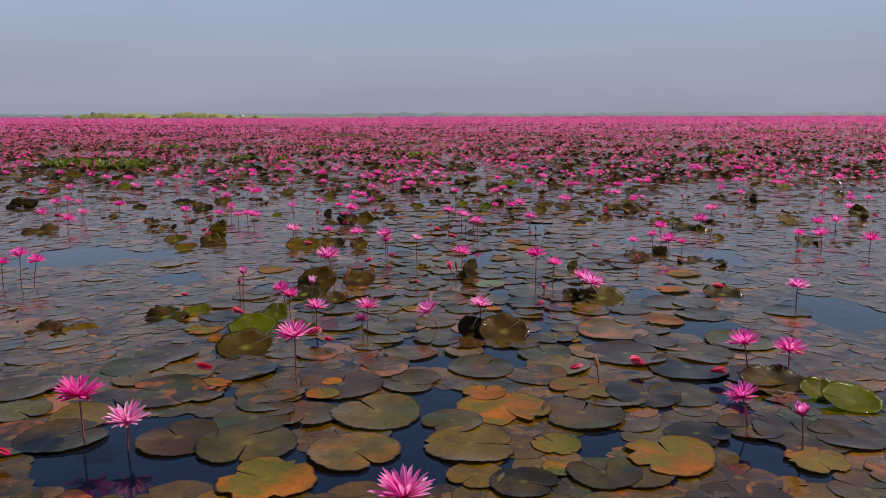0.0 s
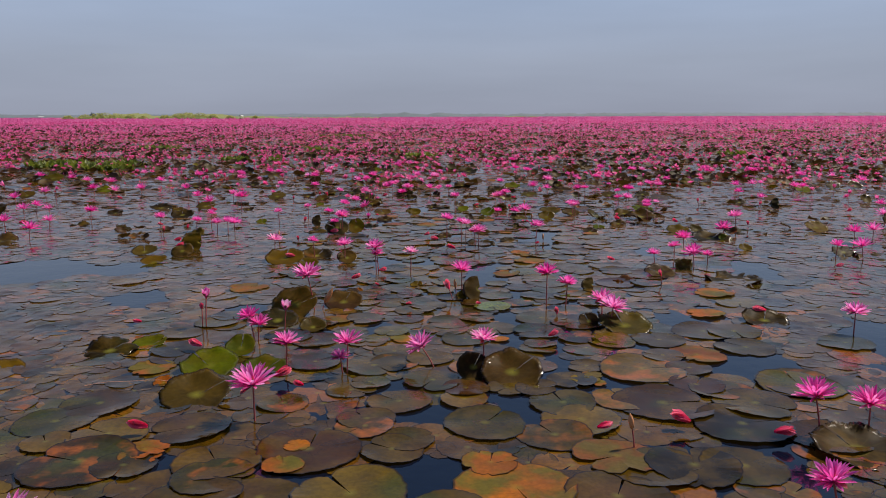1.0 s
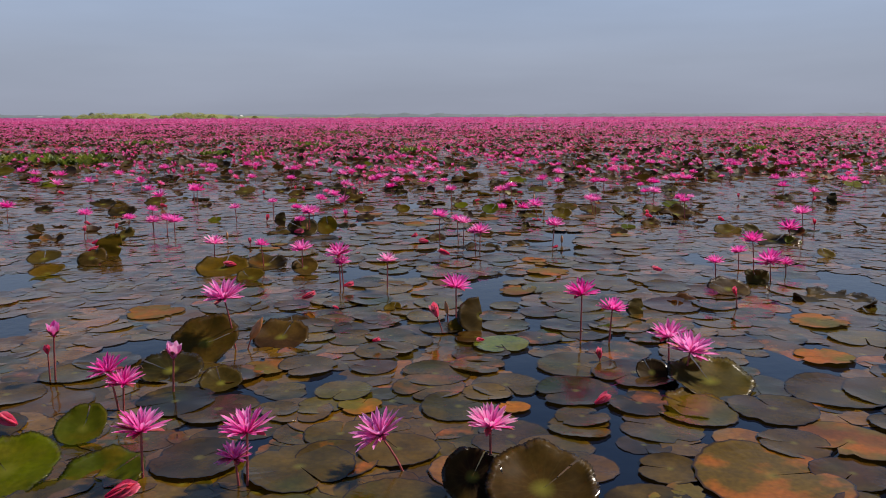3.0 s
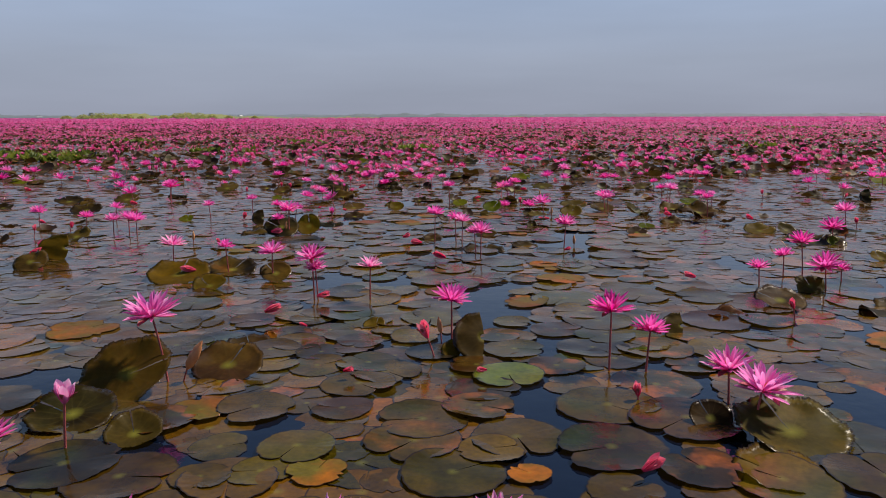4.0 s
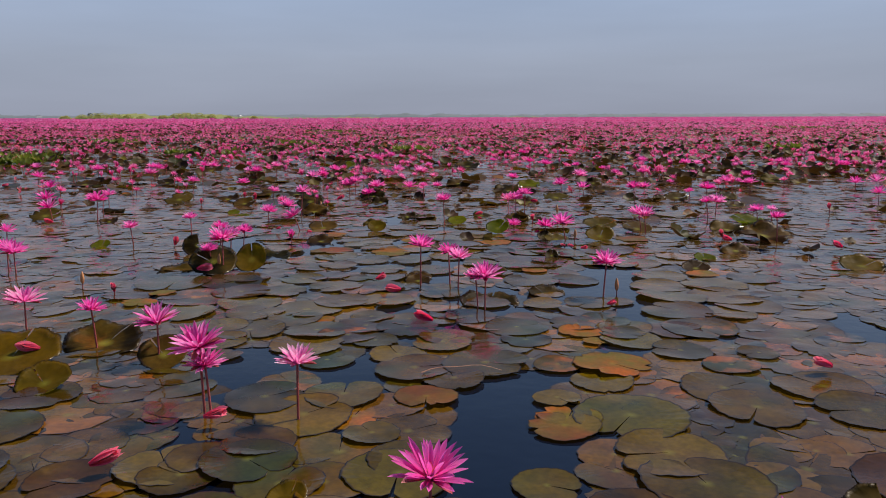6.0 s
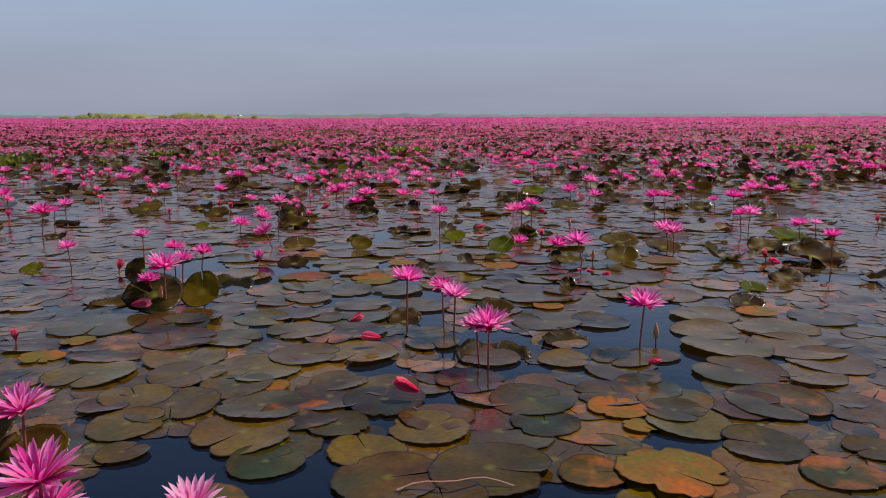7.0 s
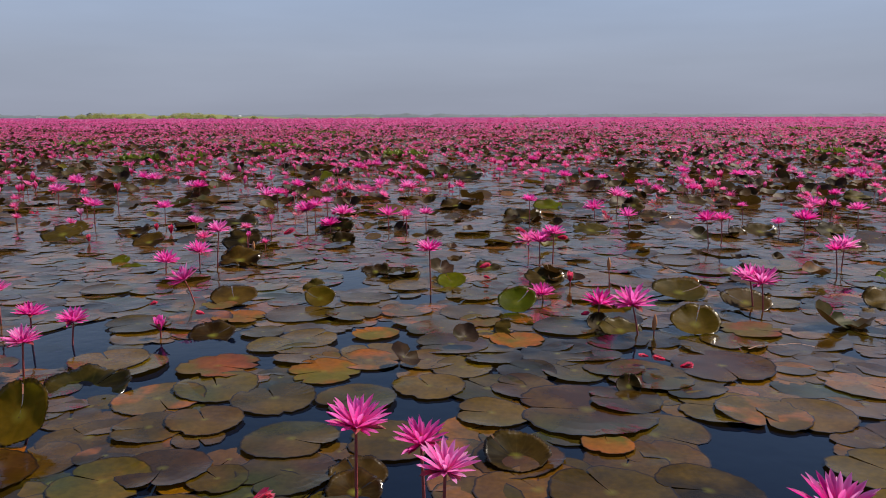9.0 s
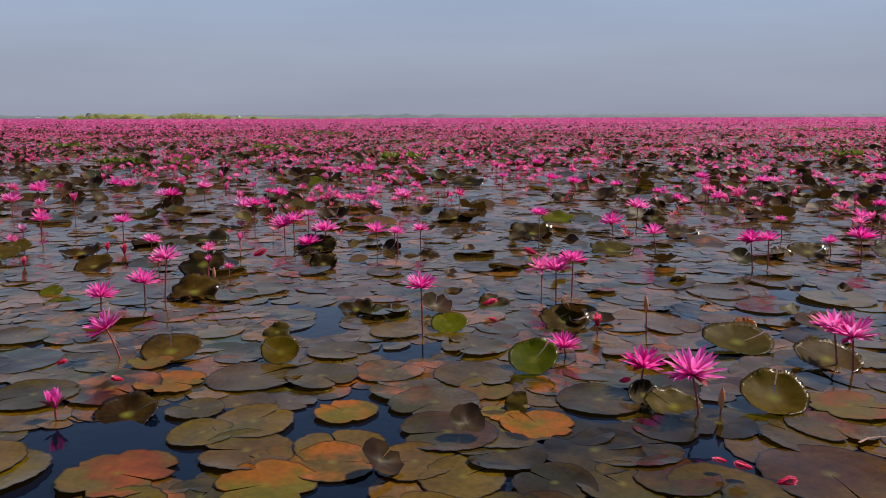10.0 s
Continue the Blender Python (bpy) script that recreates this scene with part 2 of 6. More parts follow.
# leaves that stand out of the water are drier, and let the sun through
STANDING = {k: leaf_material("standing_" + k, p, rough=0.55, glow=through, shine=0.05, wet_rim=0.7, bloom=0.0, vein=1.5, heart_glow=0.6, lit=lit, stain=0.3) for k, p, through, lit in
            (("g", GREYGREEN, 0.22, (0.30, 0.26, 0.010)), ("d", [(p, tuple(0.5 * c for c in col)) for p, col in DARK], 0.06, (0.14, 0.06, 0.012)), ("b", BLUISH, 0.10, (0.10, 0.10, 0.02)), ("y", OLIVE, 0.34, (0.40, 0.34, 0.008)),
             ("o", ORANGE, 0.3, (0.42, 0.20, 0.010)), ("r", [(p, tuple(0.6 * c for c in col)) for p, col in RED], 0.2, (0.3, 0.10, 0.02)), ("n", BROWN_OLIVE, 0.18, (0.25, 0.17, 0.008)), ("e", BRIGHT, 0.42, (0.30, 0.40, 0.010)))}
MIXED_LEAF = leaf_material("mixed_leaf", MIXED, rough=0.08, shine=0.38)
RAISED_LEAF = leaf_material("raised_leaf", [(0.0, (0.030, 0.017, 0.010)), (0.3, (0.016, 0.011, 0.009)), (0.5, (0.060, 0.028, 0.014)), (0.7, (0.036, 0.038, 0.010)), (0.8, (0.034, 0.015, 0.013)), (0.93, (0.055, 0.034, 0.014)), (1.0, (0.12, 0.11, 0.012))],
                            rough=0.5, glow=0.10, shine=0.1, bloom=0.15, lit=(0.20, 0.10, 0.02))
PLANT = petal_material("water_plant_leaf", (0.08, 0.12, 0.015), (0.20, 0.21, 0.03))
PETALS = [petal_material("deep_pink_petal", (0.74, 0.003, 0.31), (0.95, 0.22, 0.72)),
          petal_material("pink_petal", (0.78, 0.005, 0.36), (0.97, 0.45, 0.87)),
          petal_material("pale_pink_petal", (0.82, 0.06, 0.45), (0.96, 0.66, 0.88))]
WILTED = petal_material("wilted_petal", (0.78, 0.012, 0.13), (0.96, 0.28, 0.40))
CRIMSON_PETAL = petal_material("crimson_petal", (0.46, 0.006, 0.06), (0.90, 0.24, 0.34), tips=1.3, each=1.6, scale=4.0)
FIELD_PETAL = petal_material("field_petal", (0.70, 0.004, 0.18), (0.97, 0.28, 0.64), tips=1.5, each=1.5, scale=5.0)
STEM = plain_material("red_brown_stem", (0.22, 0.04, 0.04), (0.38, 0.09, 0.09), 30.0, 0.45)
DEAD_STEM = plain_material("dead_stem", (0.16, 0.07, 0.04), (0.28, 0.14, 0.09), 30.0, 0.6)
BROWN_BUD = plain_material("brown_bud", (0.46, 0.17, 0.06), (0.60, 0.28, 0.12), 40.0, 0.55)
STAMEN = plain_material("stamen", (0.70, 0.10, 0.16), (0.80, 0.30, 0.10), 60.0, 0.6)
SEPAL = plain_material("sepal", (0.34, 0.05, 0.08), (0.20, 0.07, 0.05), 40.0, 0.5)
WATER = water_material()

# ---- mesh helpers ----


def mesh_of(name, verts, faces, uv=None, material=None, smooth=True):
    me = bpy.data.meshes.new(name)
    me.from_pydata([tuple(v) for v in verts], [], [tuple(f) for f in faces])
    if uv is not None:
        layer = me.uv_layers.new(name="UVMap")
        idx = np.empty(len(me.loops), dtype=np.int32)
        me.loops.foreach_get("vertex_index", idx)
        layer.data.foreach_set("uv", np.asarray(uv, dtype=np.float32)[idx].ravel())
    if material:
        me.materials.append(material)
    if smooth:
        me.polygons.foreach_set("use_smooth", np.ones(len(me.polygons), dtype=bool))
    me.update()
    return me


def child(name, me, parent, m=None, label=""):
    ob = new(name, me)
    ob.parent = parent
    if m is not None:
        ob.matrix_basis = m
    return tagged(ob, label) if label else ob


def scatter(name, proto, places, material, smooth=True):
    """One mesh of many copies of proto = (verts, faces, uv); places: 4x4 matrices as an array (n, 4, 4)."""
    v, f, uv = proto
    v, uv = np.asarray(v, float), np.asarray(uv, float)
    n, k = len(places), len(v)
    vv = np.einsum("nij,kj->nki", places[:, :3, :3], v) + places[:, None, :3, 3]
    sizes = np.array([len(q) for q in f])
    flat = np.concatenate([np.asarray(q) for q in f])
    loops = (flat[None, :] + (np.arange(n) * k)[:, None]).ravel()
    totals = np.tile(sizes, n)
    starts = np.concatenate([[0], np.cumsum(totals)[:-1]])
    me = bpy.data.meshes.new(name)
    me.vertices.add(n * k)
    me.vertices.foreach_set("co", vv.ravel().astype(np.float32))
    me.loops.add(len(loops))
    me.loops.foreach_set("vertex_index", loops.astype(np.int32))
    me.polygons.add(len(totals))
    me.polygons.foreach_set("loop_start", starts.astype(np.int32))
    me.polygons.foreach_set("use_smooth", np.full(len(totals), smooth))
    me.update(calc_edges=True)
    layer = me.uv_layers.new(name="UVMap")
    layer.data.foreach_set("uv", np.tile(uv[flat], (n, 1)).ravel().astype(np.float32))
    me.materials.append(material)
    me.validate()
    return me


def join(protos):
    """Several protos as one."""
    v, f, uv = [], [], []
    for pv, pf, pu in protos:
        k = len(v)
        v += [tuple(p) for p in pv]
        f += [tuple(i + k for i in q) for q in pf]
        uv += [tuple(p) for p in pu]
    return v, f, uv


def moved(proto, m):
    return [tuple(m @ Vector(p)) for p in proto[0]], proto[1], proto[2]


def frames_of(x, y, z, turn, size, lean_x=None, lean_y=None):
    """Poses as an array: places, a turn about z, a size and small leans."""
    n = len(x)
    lean_x = np.zeros(n) if lean_x is None else lean_x
    lean_y = np.zeros(n) if lean_y is None else lean_y
    c, s = np.cos(turn), np.sin(turn)
    m = np.zeros((n, 4, 4))
    rz = np.zeros((n, 3, 3))
    rz[:, 0, 0], rz[:, 0, 1], rz[:, 1, 0], rz[:, 1, 1], rz[:, 2, 2] = c, -s, s, c, 1
    rx = np.zeros((n, 3, 3))
    rx[:, 0, 0], rx[:, 1, 1], rx[:, 1, 2], rx[:, 2, 1], rx[:, 2, 2] = 1, np.cos(lean_x), -np.sin(lean_x), np.sin(lean_x), np.cos(lean_x)
    ry = np.zeros((n, 3, 3))
    ry[:, 1, 1], ry[:, 0, 0], ry[:, 0, 2], ry[:, 2, 0], ry[:, 2, 2] = 1, np.cos(lean_y), np.sin(lean_y), -np.sin(lean_y), np.cos(lean_y)
    m[:, :3, :3] = np.einsum("nij,njk,nkl->nil", rx, ry, rz) * np.reshape(size, (-1, 1, 1))
    m[:, 0, 3], m[:, 1, 3], m[:, 2, 3], m[:, 3, 3] = x, y, z, 1
    return m


# ---- shapes ----


def leaf_proto(seed, around=44, rings=4, cup=0.0, ragged=0.0, pleat=0.0, gap=None, skirt=True, crumple=0.0, fold=0.0, turn=None, lift=0.0, teeth=0.0):
    """A lily leaf of radius 1, cleft from rim to stalk. cup: how far the rim rises; pleat: waves of the rim; ragged: torn rim."""
    r = random.Random(seed)
    gap = r.uniform(0.03, 0.1) if r.random() < 0.6 else r.uniform(0.1, 0.3) if gap is None else gap
    turn = r.uniform(0, 6.28) if turn is None else turn
    p1, p2, p3 = (r.uniform(0, 6.28) for _ in range(3))
    oval = r.uniform(-0.05, 0.05)
    verts, uv, faces = [(0, 0, 0)], [(0.5, 0.5)], []
    tears = [(r.uniform(0, 6.28), r.uniform(0.06, 0.22), r.uniform(0.08, 0.3)) for _ in range(int(ragged * 7))]
    for i in range(around + 1):
        f = i / around
        a = gap / 2 + f * (6.2832 - gap)
        reach = 1 + oval * math.cos(2 * a + p1) + 0.025 * math.sin(3 * a + p2) + 0.012 * math.sin(11 * a + p3)
        reach += 0.012 * (1 if i % 2 else -1) * (1 if around > 30 else 0)
        lobe = min(f, 1 - f) * around / 3.0
        if lobe < 1 and not teeth:
            reach *= 0.80 + 0.20 * math.sin(lobe * 1.5708)
        for where, wide, deep in tears:
            d = abs((a - where + 3.1416) % 6.2832 - 3.1416)
            if d < wide:
                reach *= 1 - deep * (1 - d / wide)
        for j in range(1, rings + 1):
            q = j / rings
            rho = reach * q
            z = cup * q ** 2.4 + 0.010 * math.sin(2 * a + p2) * q * q + 0.008 * math.sin(5 * a + p1) * q ** 3
            z += lift * (0.5 + 0.5 * math.sin(2 * a + p3)) * (0.5 + 0.5 * math.sin(a + p1)) * q ** 3
            z += pleat * math.cos(13 * a + p3) * q ** 4
            if teeth and q > 0.85:
                z += teeth * (0.6 + 0.4 * math.cos(34 * a)) * ((q - 0.85) / 0.15) ** 1.5
            x, y = rho * math.cos(a + turn), rho * math.sin(a + turn)
            if crumple:
                z += crumple * q * noise.noise(Vector((x * 1.6, y * 1.6, seed * 1.7)))
            if fold:
                # shut along the middle, like a book
                z, x = z + fold * x, 0.42 - abs(x) - 0.12 * y * y
            verts.append((x, y, z))
            uv.append((0.5 + 0.5 * q * math.cos(a + turn) * 0.98, 0.5 + 0.5 * q * math.sin(a + turn) * 0.98))
        if skirt:
            verts.append((x * 0.99, y * 0.99, z - 0.012))
            uv.append(uv[-1])
    step = rings + (1 if skirt else 0)
    for i in range(around):
        a, b = 1 + i * step, 1 + (i + 1) * step
        faces.append((0, a, b))
        for j in range(step - 1):
            faces.append((a + j, a + j + 1, b + j + 1, b + j))
    return verts, faces, uv


def petal_proto(length, width, curl, cup, segments=6):
    """A pointed petal along +y from the origin, hollow on its upper side. curl: how far its tip rises."""
    verts, uv, faces = [], [], []
    for i in range(segments + 1):
        t = i / segments
        half = width / 2 * (0.34 + 0.66 * math.sin(min(1.0, t / 0.62) * 1.5708)) * (1 - max(0.0, (t - 0.62) / 0.38) ** 2.2)
        half = max(half, 0.0015)
        y, z = length * t, curl * length * t * t
        for k in (-1, 0, 1):
            verts.append((k * half, y, z + (abs(k) * cup * half)))
            uv.append((0.5 + 0.5 * k, t))
    for i in range(segments):
        for k in (0, 1):
            a = 3 * i + k
            faces.append((a, a + 1, a + 4, a + 3))
    return verts, faces, uv


def tube_proto(points, radii, sides=7):
    verts, uv, faces = [], [], []
    for i, (p, r) in enumerate(zip(points, radii)):
        for k in range(sides):
            a = 6.2832 * k / sides
            verts.append((p[0] + r * math.cos(a), p[1] + r * math.sin(a), p[2]))
            uv.append((k / sides, i / (len(points) - 1)))
    for i in range(len(points) - 1):
        for k in range(sides):
            a, b = i * sides + k, i * sides + (k + 1) % sides
            faces.append((a, b, b + sides, a + sides))
    return verts, faces, uv


# petals of a bloom one metre across: kind, how many, tilt above the water in degrees
WHORLS = {"o": [(0, 8, 13), (1, 9, 36), (2, 7, 60)], "h": [(3, 6, 46), (1, 6, 64), (2, 4, 78)], "b": [(3, 5, 58), (3, 4, 66)], "c": [(3, 5, 70), (3, 4, 78)]}
PETAL_KINDS = [petal_proto(0.50, 0.080, 0.08, 0.8), petal_proto(0.49, 0.080, 0.08, 0.8), petal_proto(0.43, 0.074, 0.08, 0.8), petal_proto(0.50, 0.23, 0.40, 0.5)]
PETAL_MESHES = {}
for tone_ in range(3):
    for kind_ in range(4):
        PETAL_MESHES[tone_, kind_] = mesh_of("petal", *PETAL_KINDS[kind_], PETALS[tone_])
for kind_ in range(4):
    PETAL_MESHES[3, kind_] = mesh_of("petal", *PETAL_KINDS[kind_], WILTED)
SEPAL_MESH = mesh_of("sepal", *petal_proto(0.42, 0.13, 0.06, 0.7), SEPAL)


def petal_poses(kind, seed, full=False):
    """Where the petals of a bloom stand: (kind of petal, pose)."""
    r = random.Random(seed)
    spin = r.uniform(0, 6.28)
    poses = []
    for w, (which, count, tilt) in enumerate(WHORLS[kind]):
        if full and kind == "o" and w < 2:
            count += 7
        for i in range(count):
            a = spin + 6.2832 * (i + 0.5 * w) / count + r.uniform(-0.16, 0.16)
            up = tilt + r.uniform(-9, 9)
            m = Matrix.Rotation(a, 4, "Z") @ Matrix.Translation((0, 0.02, 0.0)) @ Matrix.Rotation(radians(up), 4, "X") @ Matrix.Rotation(r.uniform(-0.25, 0.25), 4, "Y")
            poses.append((which, m @ Matrix.Scale(r.uniform(0.88, 1.08), 4)))
    return poses


def stamen_proto(seed, count=14):
    r = random.Random(seed)
    parts_ = []
    for i in range(count):
        a = 6.2832 * i / count + r.uniform(-0.2, 0.2)
        up = r.uniform(55, 85)
        parts_.append(moved(petal_proto(r.uniform(0.14, 0.2), 0.022, -0.3, 0.3, 2), Matrix.Rotation(a, 4, "Z") @ Matrix.Rotation(radians(up), 4, "X")))
    return join(parts_)


STAMEN_MESH = mesh_of("stamens", *stamen_proto(5), STAMEN)


def bloom_proto(kind, seed, segments=5):
    kinds = [petal_proto(0.50, 0.12, 0.12, 0.6, segments), petal_proto(0.47, 0.115, 0.10, 0.6, segments), petal_proto(0.40, 0.10, 0.10, 0.6, segments), petal_proto(0.50, 0.23, 0.40, 0.5, segments)]
    return join([moved(kinds[which], m) for which, m in petal_poses(kind, seed)])



@functools.lru_cache(maxsize=None)
def far_bloom(kind, tone, which):
    """All petals of a bloom that stays far off, as one mesh."""
    return mesh_of("bloom", *join([moved(PETAL_KINDS[p], m) for p, m in petal_poses(kind, 700 + which)]), (PETALS + [WILTED])[tone])


# ---- the lake ----


def lake():
    """One sheet of water out to the horizon."""
    far = 4000.0
    rings = [-30, 0, 30, 120, 500, far]
    xs = [-far, -400, -60, -15, 15, 60, 400, far]
    verts = [(x, y, 0) for y in rings for x in xs]
    n = len(xs)
    faces = [(j * n + i, j * n + i + 1, (j + 1) * n + i + 1, (j + 1) * n + i) for j in range(len(rings) - 1) for i in range(n - 1)]
    return tagged(new("water", mesh_of("water", verts, faces, None, WATER)), "dark still lake water between the lily pads", "water", kind="structure")


lake()

rng = np.random.default_rng(7)
LAID = []       # x, y, radius of the leaves that lie on the water
CLEAR = []      # open water: x, y, half width, half depth

FLAT = {}
for kind_ in LEAVES:
    FLAT[kind_] = [mesh_of("lily_pad", *leaf_proto(40 + i, lift=0.06, ragged=(1.0 if kind_ in "or" else 0.25 if i % 3 == 0 else 0.0)), LEAVES[kind_], False) for i in range(5)]
RAISED = {}
for kind_ in LEAVES:
    RAISED[kind_] = [mesh_of("raised_lily_pad", *leaf_proto(80 + i, rings=8, around=136, cup=(0.16, 0.24, 0.10)[i], pleat=0.004, gap=0.03, turn=-1.57, crumple=(0.07, 0.12, 0.22)[i], teeth=(0.035, 0.04, 0.03)[i], ragged=(0.9 if kind_ in "o" else 0.0)), STANDING[kind_]) for i in range(3)]
FOLDED = {kind_: mesh_of("raised_lily_pad", *leaf_proto(95, rings=8, around=136, cup=0.05, pleat=0.01, gap=0.05, turn=-1.57, crumple=0.30, fold=0.22, teeth=0.03), STANDING[kind_]) for kind_ in LEAVES}
RUMPLED = {kind_: [mesh_of("raised_lily_pad", *leaf_proto(110 + i, rings=6, around=64, cup=0.08, pleat=0.02, gap=0.1, crumple=(0.28, 0.42, 0.35)[i], ragged=0.6, teeth=0.02), STANDING[kind_]) for i in range(3)] for kind_ in "dnr"}
LOOKS = {"g": "grey-green", "d": "dark green-black", "b": "dark bluish", "y": "yellowing olive", "o": "orange decaying", "r": "reddish decaying", "n": "brownish olive", "e": "bright green"}
counter = [0]


def pad(x, y, r, kind):
    """A leaf that lies flat on the water."""
    counter[0] += 1
    k = counter[0]
    ob = new("lily_pad", FLAT[kind][k % 5])
    q = random.Random(k)
    m = pose(x, y, 0.0065 + 0.006 * q.random(), q.uniform(-0.9, 0.9), q.uniform(-0.9, 0.9), q.uniform(0, 360))
    ob.matrix_basis = m @ Matrix.Diagonal((r, r, r, 1))
    LAID.append((x, y, r))
    return tagged(ob, LOOKS[kind] + " round lily pad floating flat on water", "lily pad", "floating lily pads")


def raised(x, y, r, length, tilt, turn, kind):
    """A leaf that has come up out of the water: it stands on its lower rim, hollow side towards the tilt."""
    counter[0] += 1
    k = counter[0]
    folded = length > 1.05 * r
    root = new("raised_lily_pad")
    root.matrix_basis = pose(x, y, 0, 0, 0, turn)
    lie = pose(0, 0, -0.012, tilt) @ Matrix.Translation((0, length, 0.0))
    far = max(y - 8.2, abs(x - 0.2) / 0.577) > 2.8 and kind in "dn" and k % 4 or kind == "r"
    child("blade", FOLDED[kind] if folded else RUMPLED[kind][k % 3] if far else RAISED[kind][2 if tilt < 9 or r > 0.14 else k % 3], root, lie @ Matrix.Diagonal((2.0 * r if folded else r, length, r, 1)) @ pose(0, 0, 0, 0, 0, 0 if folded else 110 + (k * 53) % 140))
    heart = lie.translation
    pts = [(0.02 * (1 - t), heart.y + 0.05 * (1 - t), -0.08 + (heart.z + 0.078) * t) for t in (0, 0.35, 0.7, 1)]
    child("stalk", mesh_of("stalk", *tube_proto(pts, [0.0055, 0.005, 0.0045, 0.004]), STEM), root, None, "reddish brown stalk")
    return tagged(root, LOOKS[kind] + " lily leaf raised above the water with a ruffled rim", "lily pad", "raised lily leaves")


def stem_of(parent, dx, dy, h, thick, material=STEM):
    """A stalk from below the water at the origin up to (dx, dy, h)."""
    pts = []
    for i in range(6):
        t = i / 5
        b = t * t * (0.6) + t * 0.4
        pts.append((dx * b, dy * b, -0.06 + (h + 0.06) * t))
    return child("stem", mesh_of("stem", *tube_proto(pts, [thick * (1.1 - 0.25 * i / 5) for i in range(6)]), material), parent)


def flower(x, y, h, size, dx, dy, kind, tone, near):
    """A water lily: stalk, petals and stamens. near: with its sepals and stamens."""
    counter[0] += 1
    k = counter[0]
    q = random.Random(1000 + k)
    near = near or max(y - 8.2, abs(x - 0.2) / 0.577, 1.5) < 4.6
    root = new("water_lily")
    root.matrix_basis = pose(x, y, 0)
    stem_of(root, dx, dy, h, 0.0040 if kind != "b" else 0.0036)
    lean = Matrix.Rotation(max(-0.6, min(0.6, dx / max(h, 0.05) * 0.8)) + q.uniform(-0.12, 0.12), 4, "Y") @ Matrix.Rotation(q.uniform(-0.05, 0.22), 4, "X")
    top = Matrix.Translation((dx, dy, h)) @ lean @ Matrix.Scale(size, 4)
    if near:
        for which, m in petal_poses(kind, 300 + k, True):
            child("petal", PETAL_MESHES[3 if kind == "b" else tone, which], root, top @ m)
    else:
        tagged(child("bloom", far_bloom(kind, 3 if kind == "b" else tone, k % 5), root, top), kind="stuff")
    if kind == "o" and near:
        tagged(child("stamens", STAMEN_MESH, root, top), "reddish orange stamens", kind="stuff")
    for i in range(4 if near else 0):
        up = {"o": 4, "h": 40, "b": 60}[kind]
        child("sepal", SEPAL_MESH, root, top @ Matrix.Rotation(1.57 * i + k, 4, "Z") @ Matrix.Rotation(radians(up + q.uniform(-8, 8)), 4, "X"))
    state = {"o": "open", "h": "half-open", "b": "closed bud of a"}[kind]
    shade = ("deep magenta", "bright pink", "pale pink")[tone]
    return tagged(root, f"{state} {shade} water lily on thin red stem", "water lily", "pink water lilies")


def lying(x, y, z, size, dx, tone):
    """A closed bloom that has sunk down on the leaves."""
    counter[0] += 1
    k = counter[0]
    q = random.Random(2000 + k)
    root = new("fallen_lily_bud")
    side = 1 if dx >= 0 else -1
    root.matrix_basis = pose(x, y, z)
    top = Matrix.Rotation(side * radians(q.uniform(66, 84)), 4, "Y") @ Matrix.Rotation(q.uniform(-0.5, 0.3), 4, "X") @ Matrix.Scale(size, 4)
    for which, m in petal_poses("c", 500 + k):
        child("petal", PETAL_MESHES[(3, 3, 2)[tone], which], root, top @ m)
    for i in range(3):
        child("sepal", SEPAL_MESH, root, top @ Matrix.Rotation(2.1 * i + k, 4, "Z") @ Matrix.Rotation(radians(72), 4, "X"))
    return tagged(root, "closed pink water lily bud lying on the pads", "water lily", "fallen lily buds")


SPIKE = mesh_of("bud", *tube_proto([(0, 0, 0), (0, 0, 0.15), (0, 0, 0.45), (0, 0, 0.75), (0, 0, 1.0)], [0.05, 0.13, 0.16, 0.11, 0.01], 8), BROWN_BUD)


def spike(x, y, h, size, dx):
    """A brown pointed bud on a stalk."""
    root = new("lily_bud")
    root.matrix_basis = pose(x, y, 0)
    stem_of(root, dx, 0, h, 0.0035)
    child("bud", SPIKE, root, Matrix.Translation((dx, 0, h)) @ Matrix.Rotation(dx / max(h, 0.03), 4, "Y") @ Matrix.Scale(size, 4), "brown pointed bud")
    return tagged(root, "brown pointed water lily bud on a short stem", "water lily bud", "brown lily buds")


def dead_stem(x0, y0, x1, y1, arch):
    """An old stalk that lies across the leaves."""
    root = new("dead_stem")
    pts = [(x0 + (x1 - x0) * i / 8, y0 + (y1 - y0) * i / 8 + 0.012 * math.sin(i * 1.3), 0.018 + arch * math.sin(math.pi * i / 8)) for i in range(9)]
    child("stalk", mesh_of("stalk", *tube_proto(pts, [0.0045 - 0.0003 * i for i in range(9)]), DEAD_STEM), root)
    return tagged(root, "old brown lily stalk lying across the floating pads", "stem", "fallen lily stalks")


# open water between the leaves: x, y, half width, half depth
CLEAR.append((-1.14, 2.91, 0.51, 0.34))
CLEAR.append((-0.40, 2.74, 0.14, 0.19))
CLEAR.append((-0.10, 2.90, 0.13, 0.31))
CLEAR.append((-0.12, 3.44, 0.18, 0.19))
CLEAR.append((0.24, 2.64, 0.09, 0.09))
CLEAR.append((2.69, 5.06, 0.30, 0.47))
CLEAR.append((1.68, 4.77, 0.20, 0.25))
CLEAR.append((-3.54, 7.24, 0.54, 0.55))
CLEAR.append((1.23, 2.88, 0.10, 0.20))
CLEAR.append((-0.49, 3.40, 0.09, 0.13))
CLEAR.append((0.68, 2.98, 0.10, 0.09))
CLEAR.append((1.59, 5.59, 0.18, 0.18))
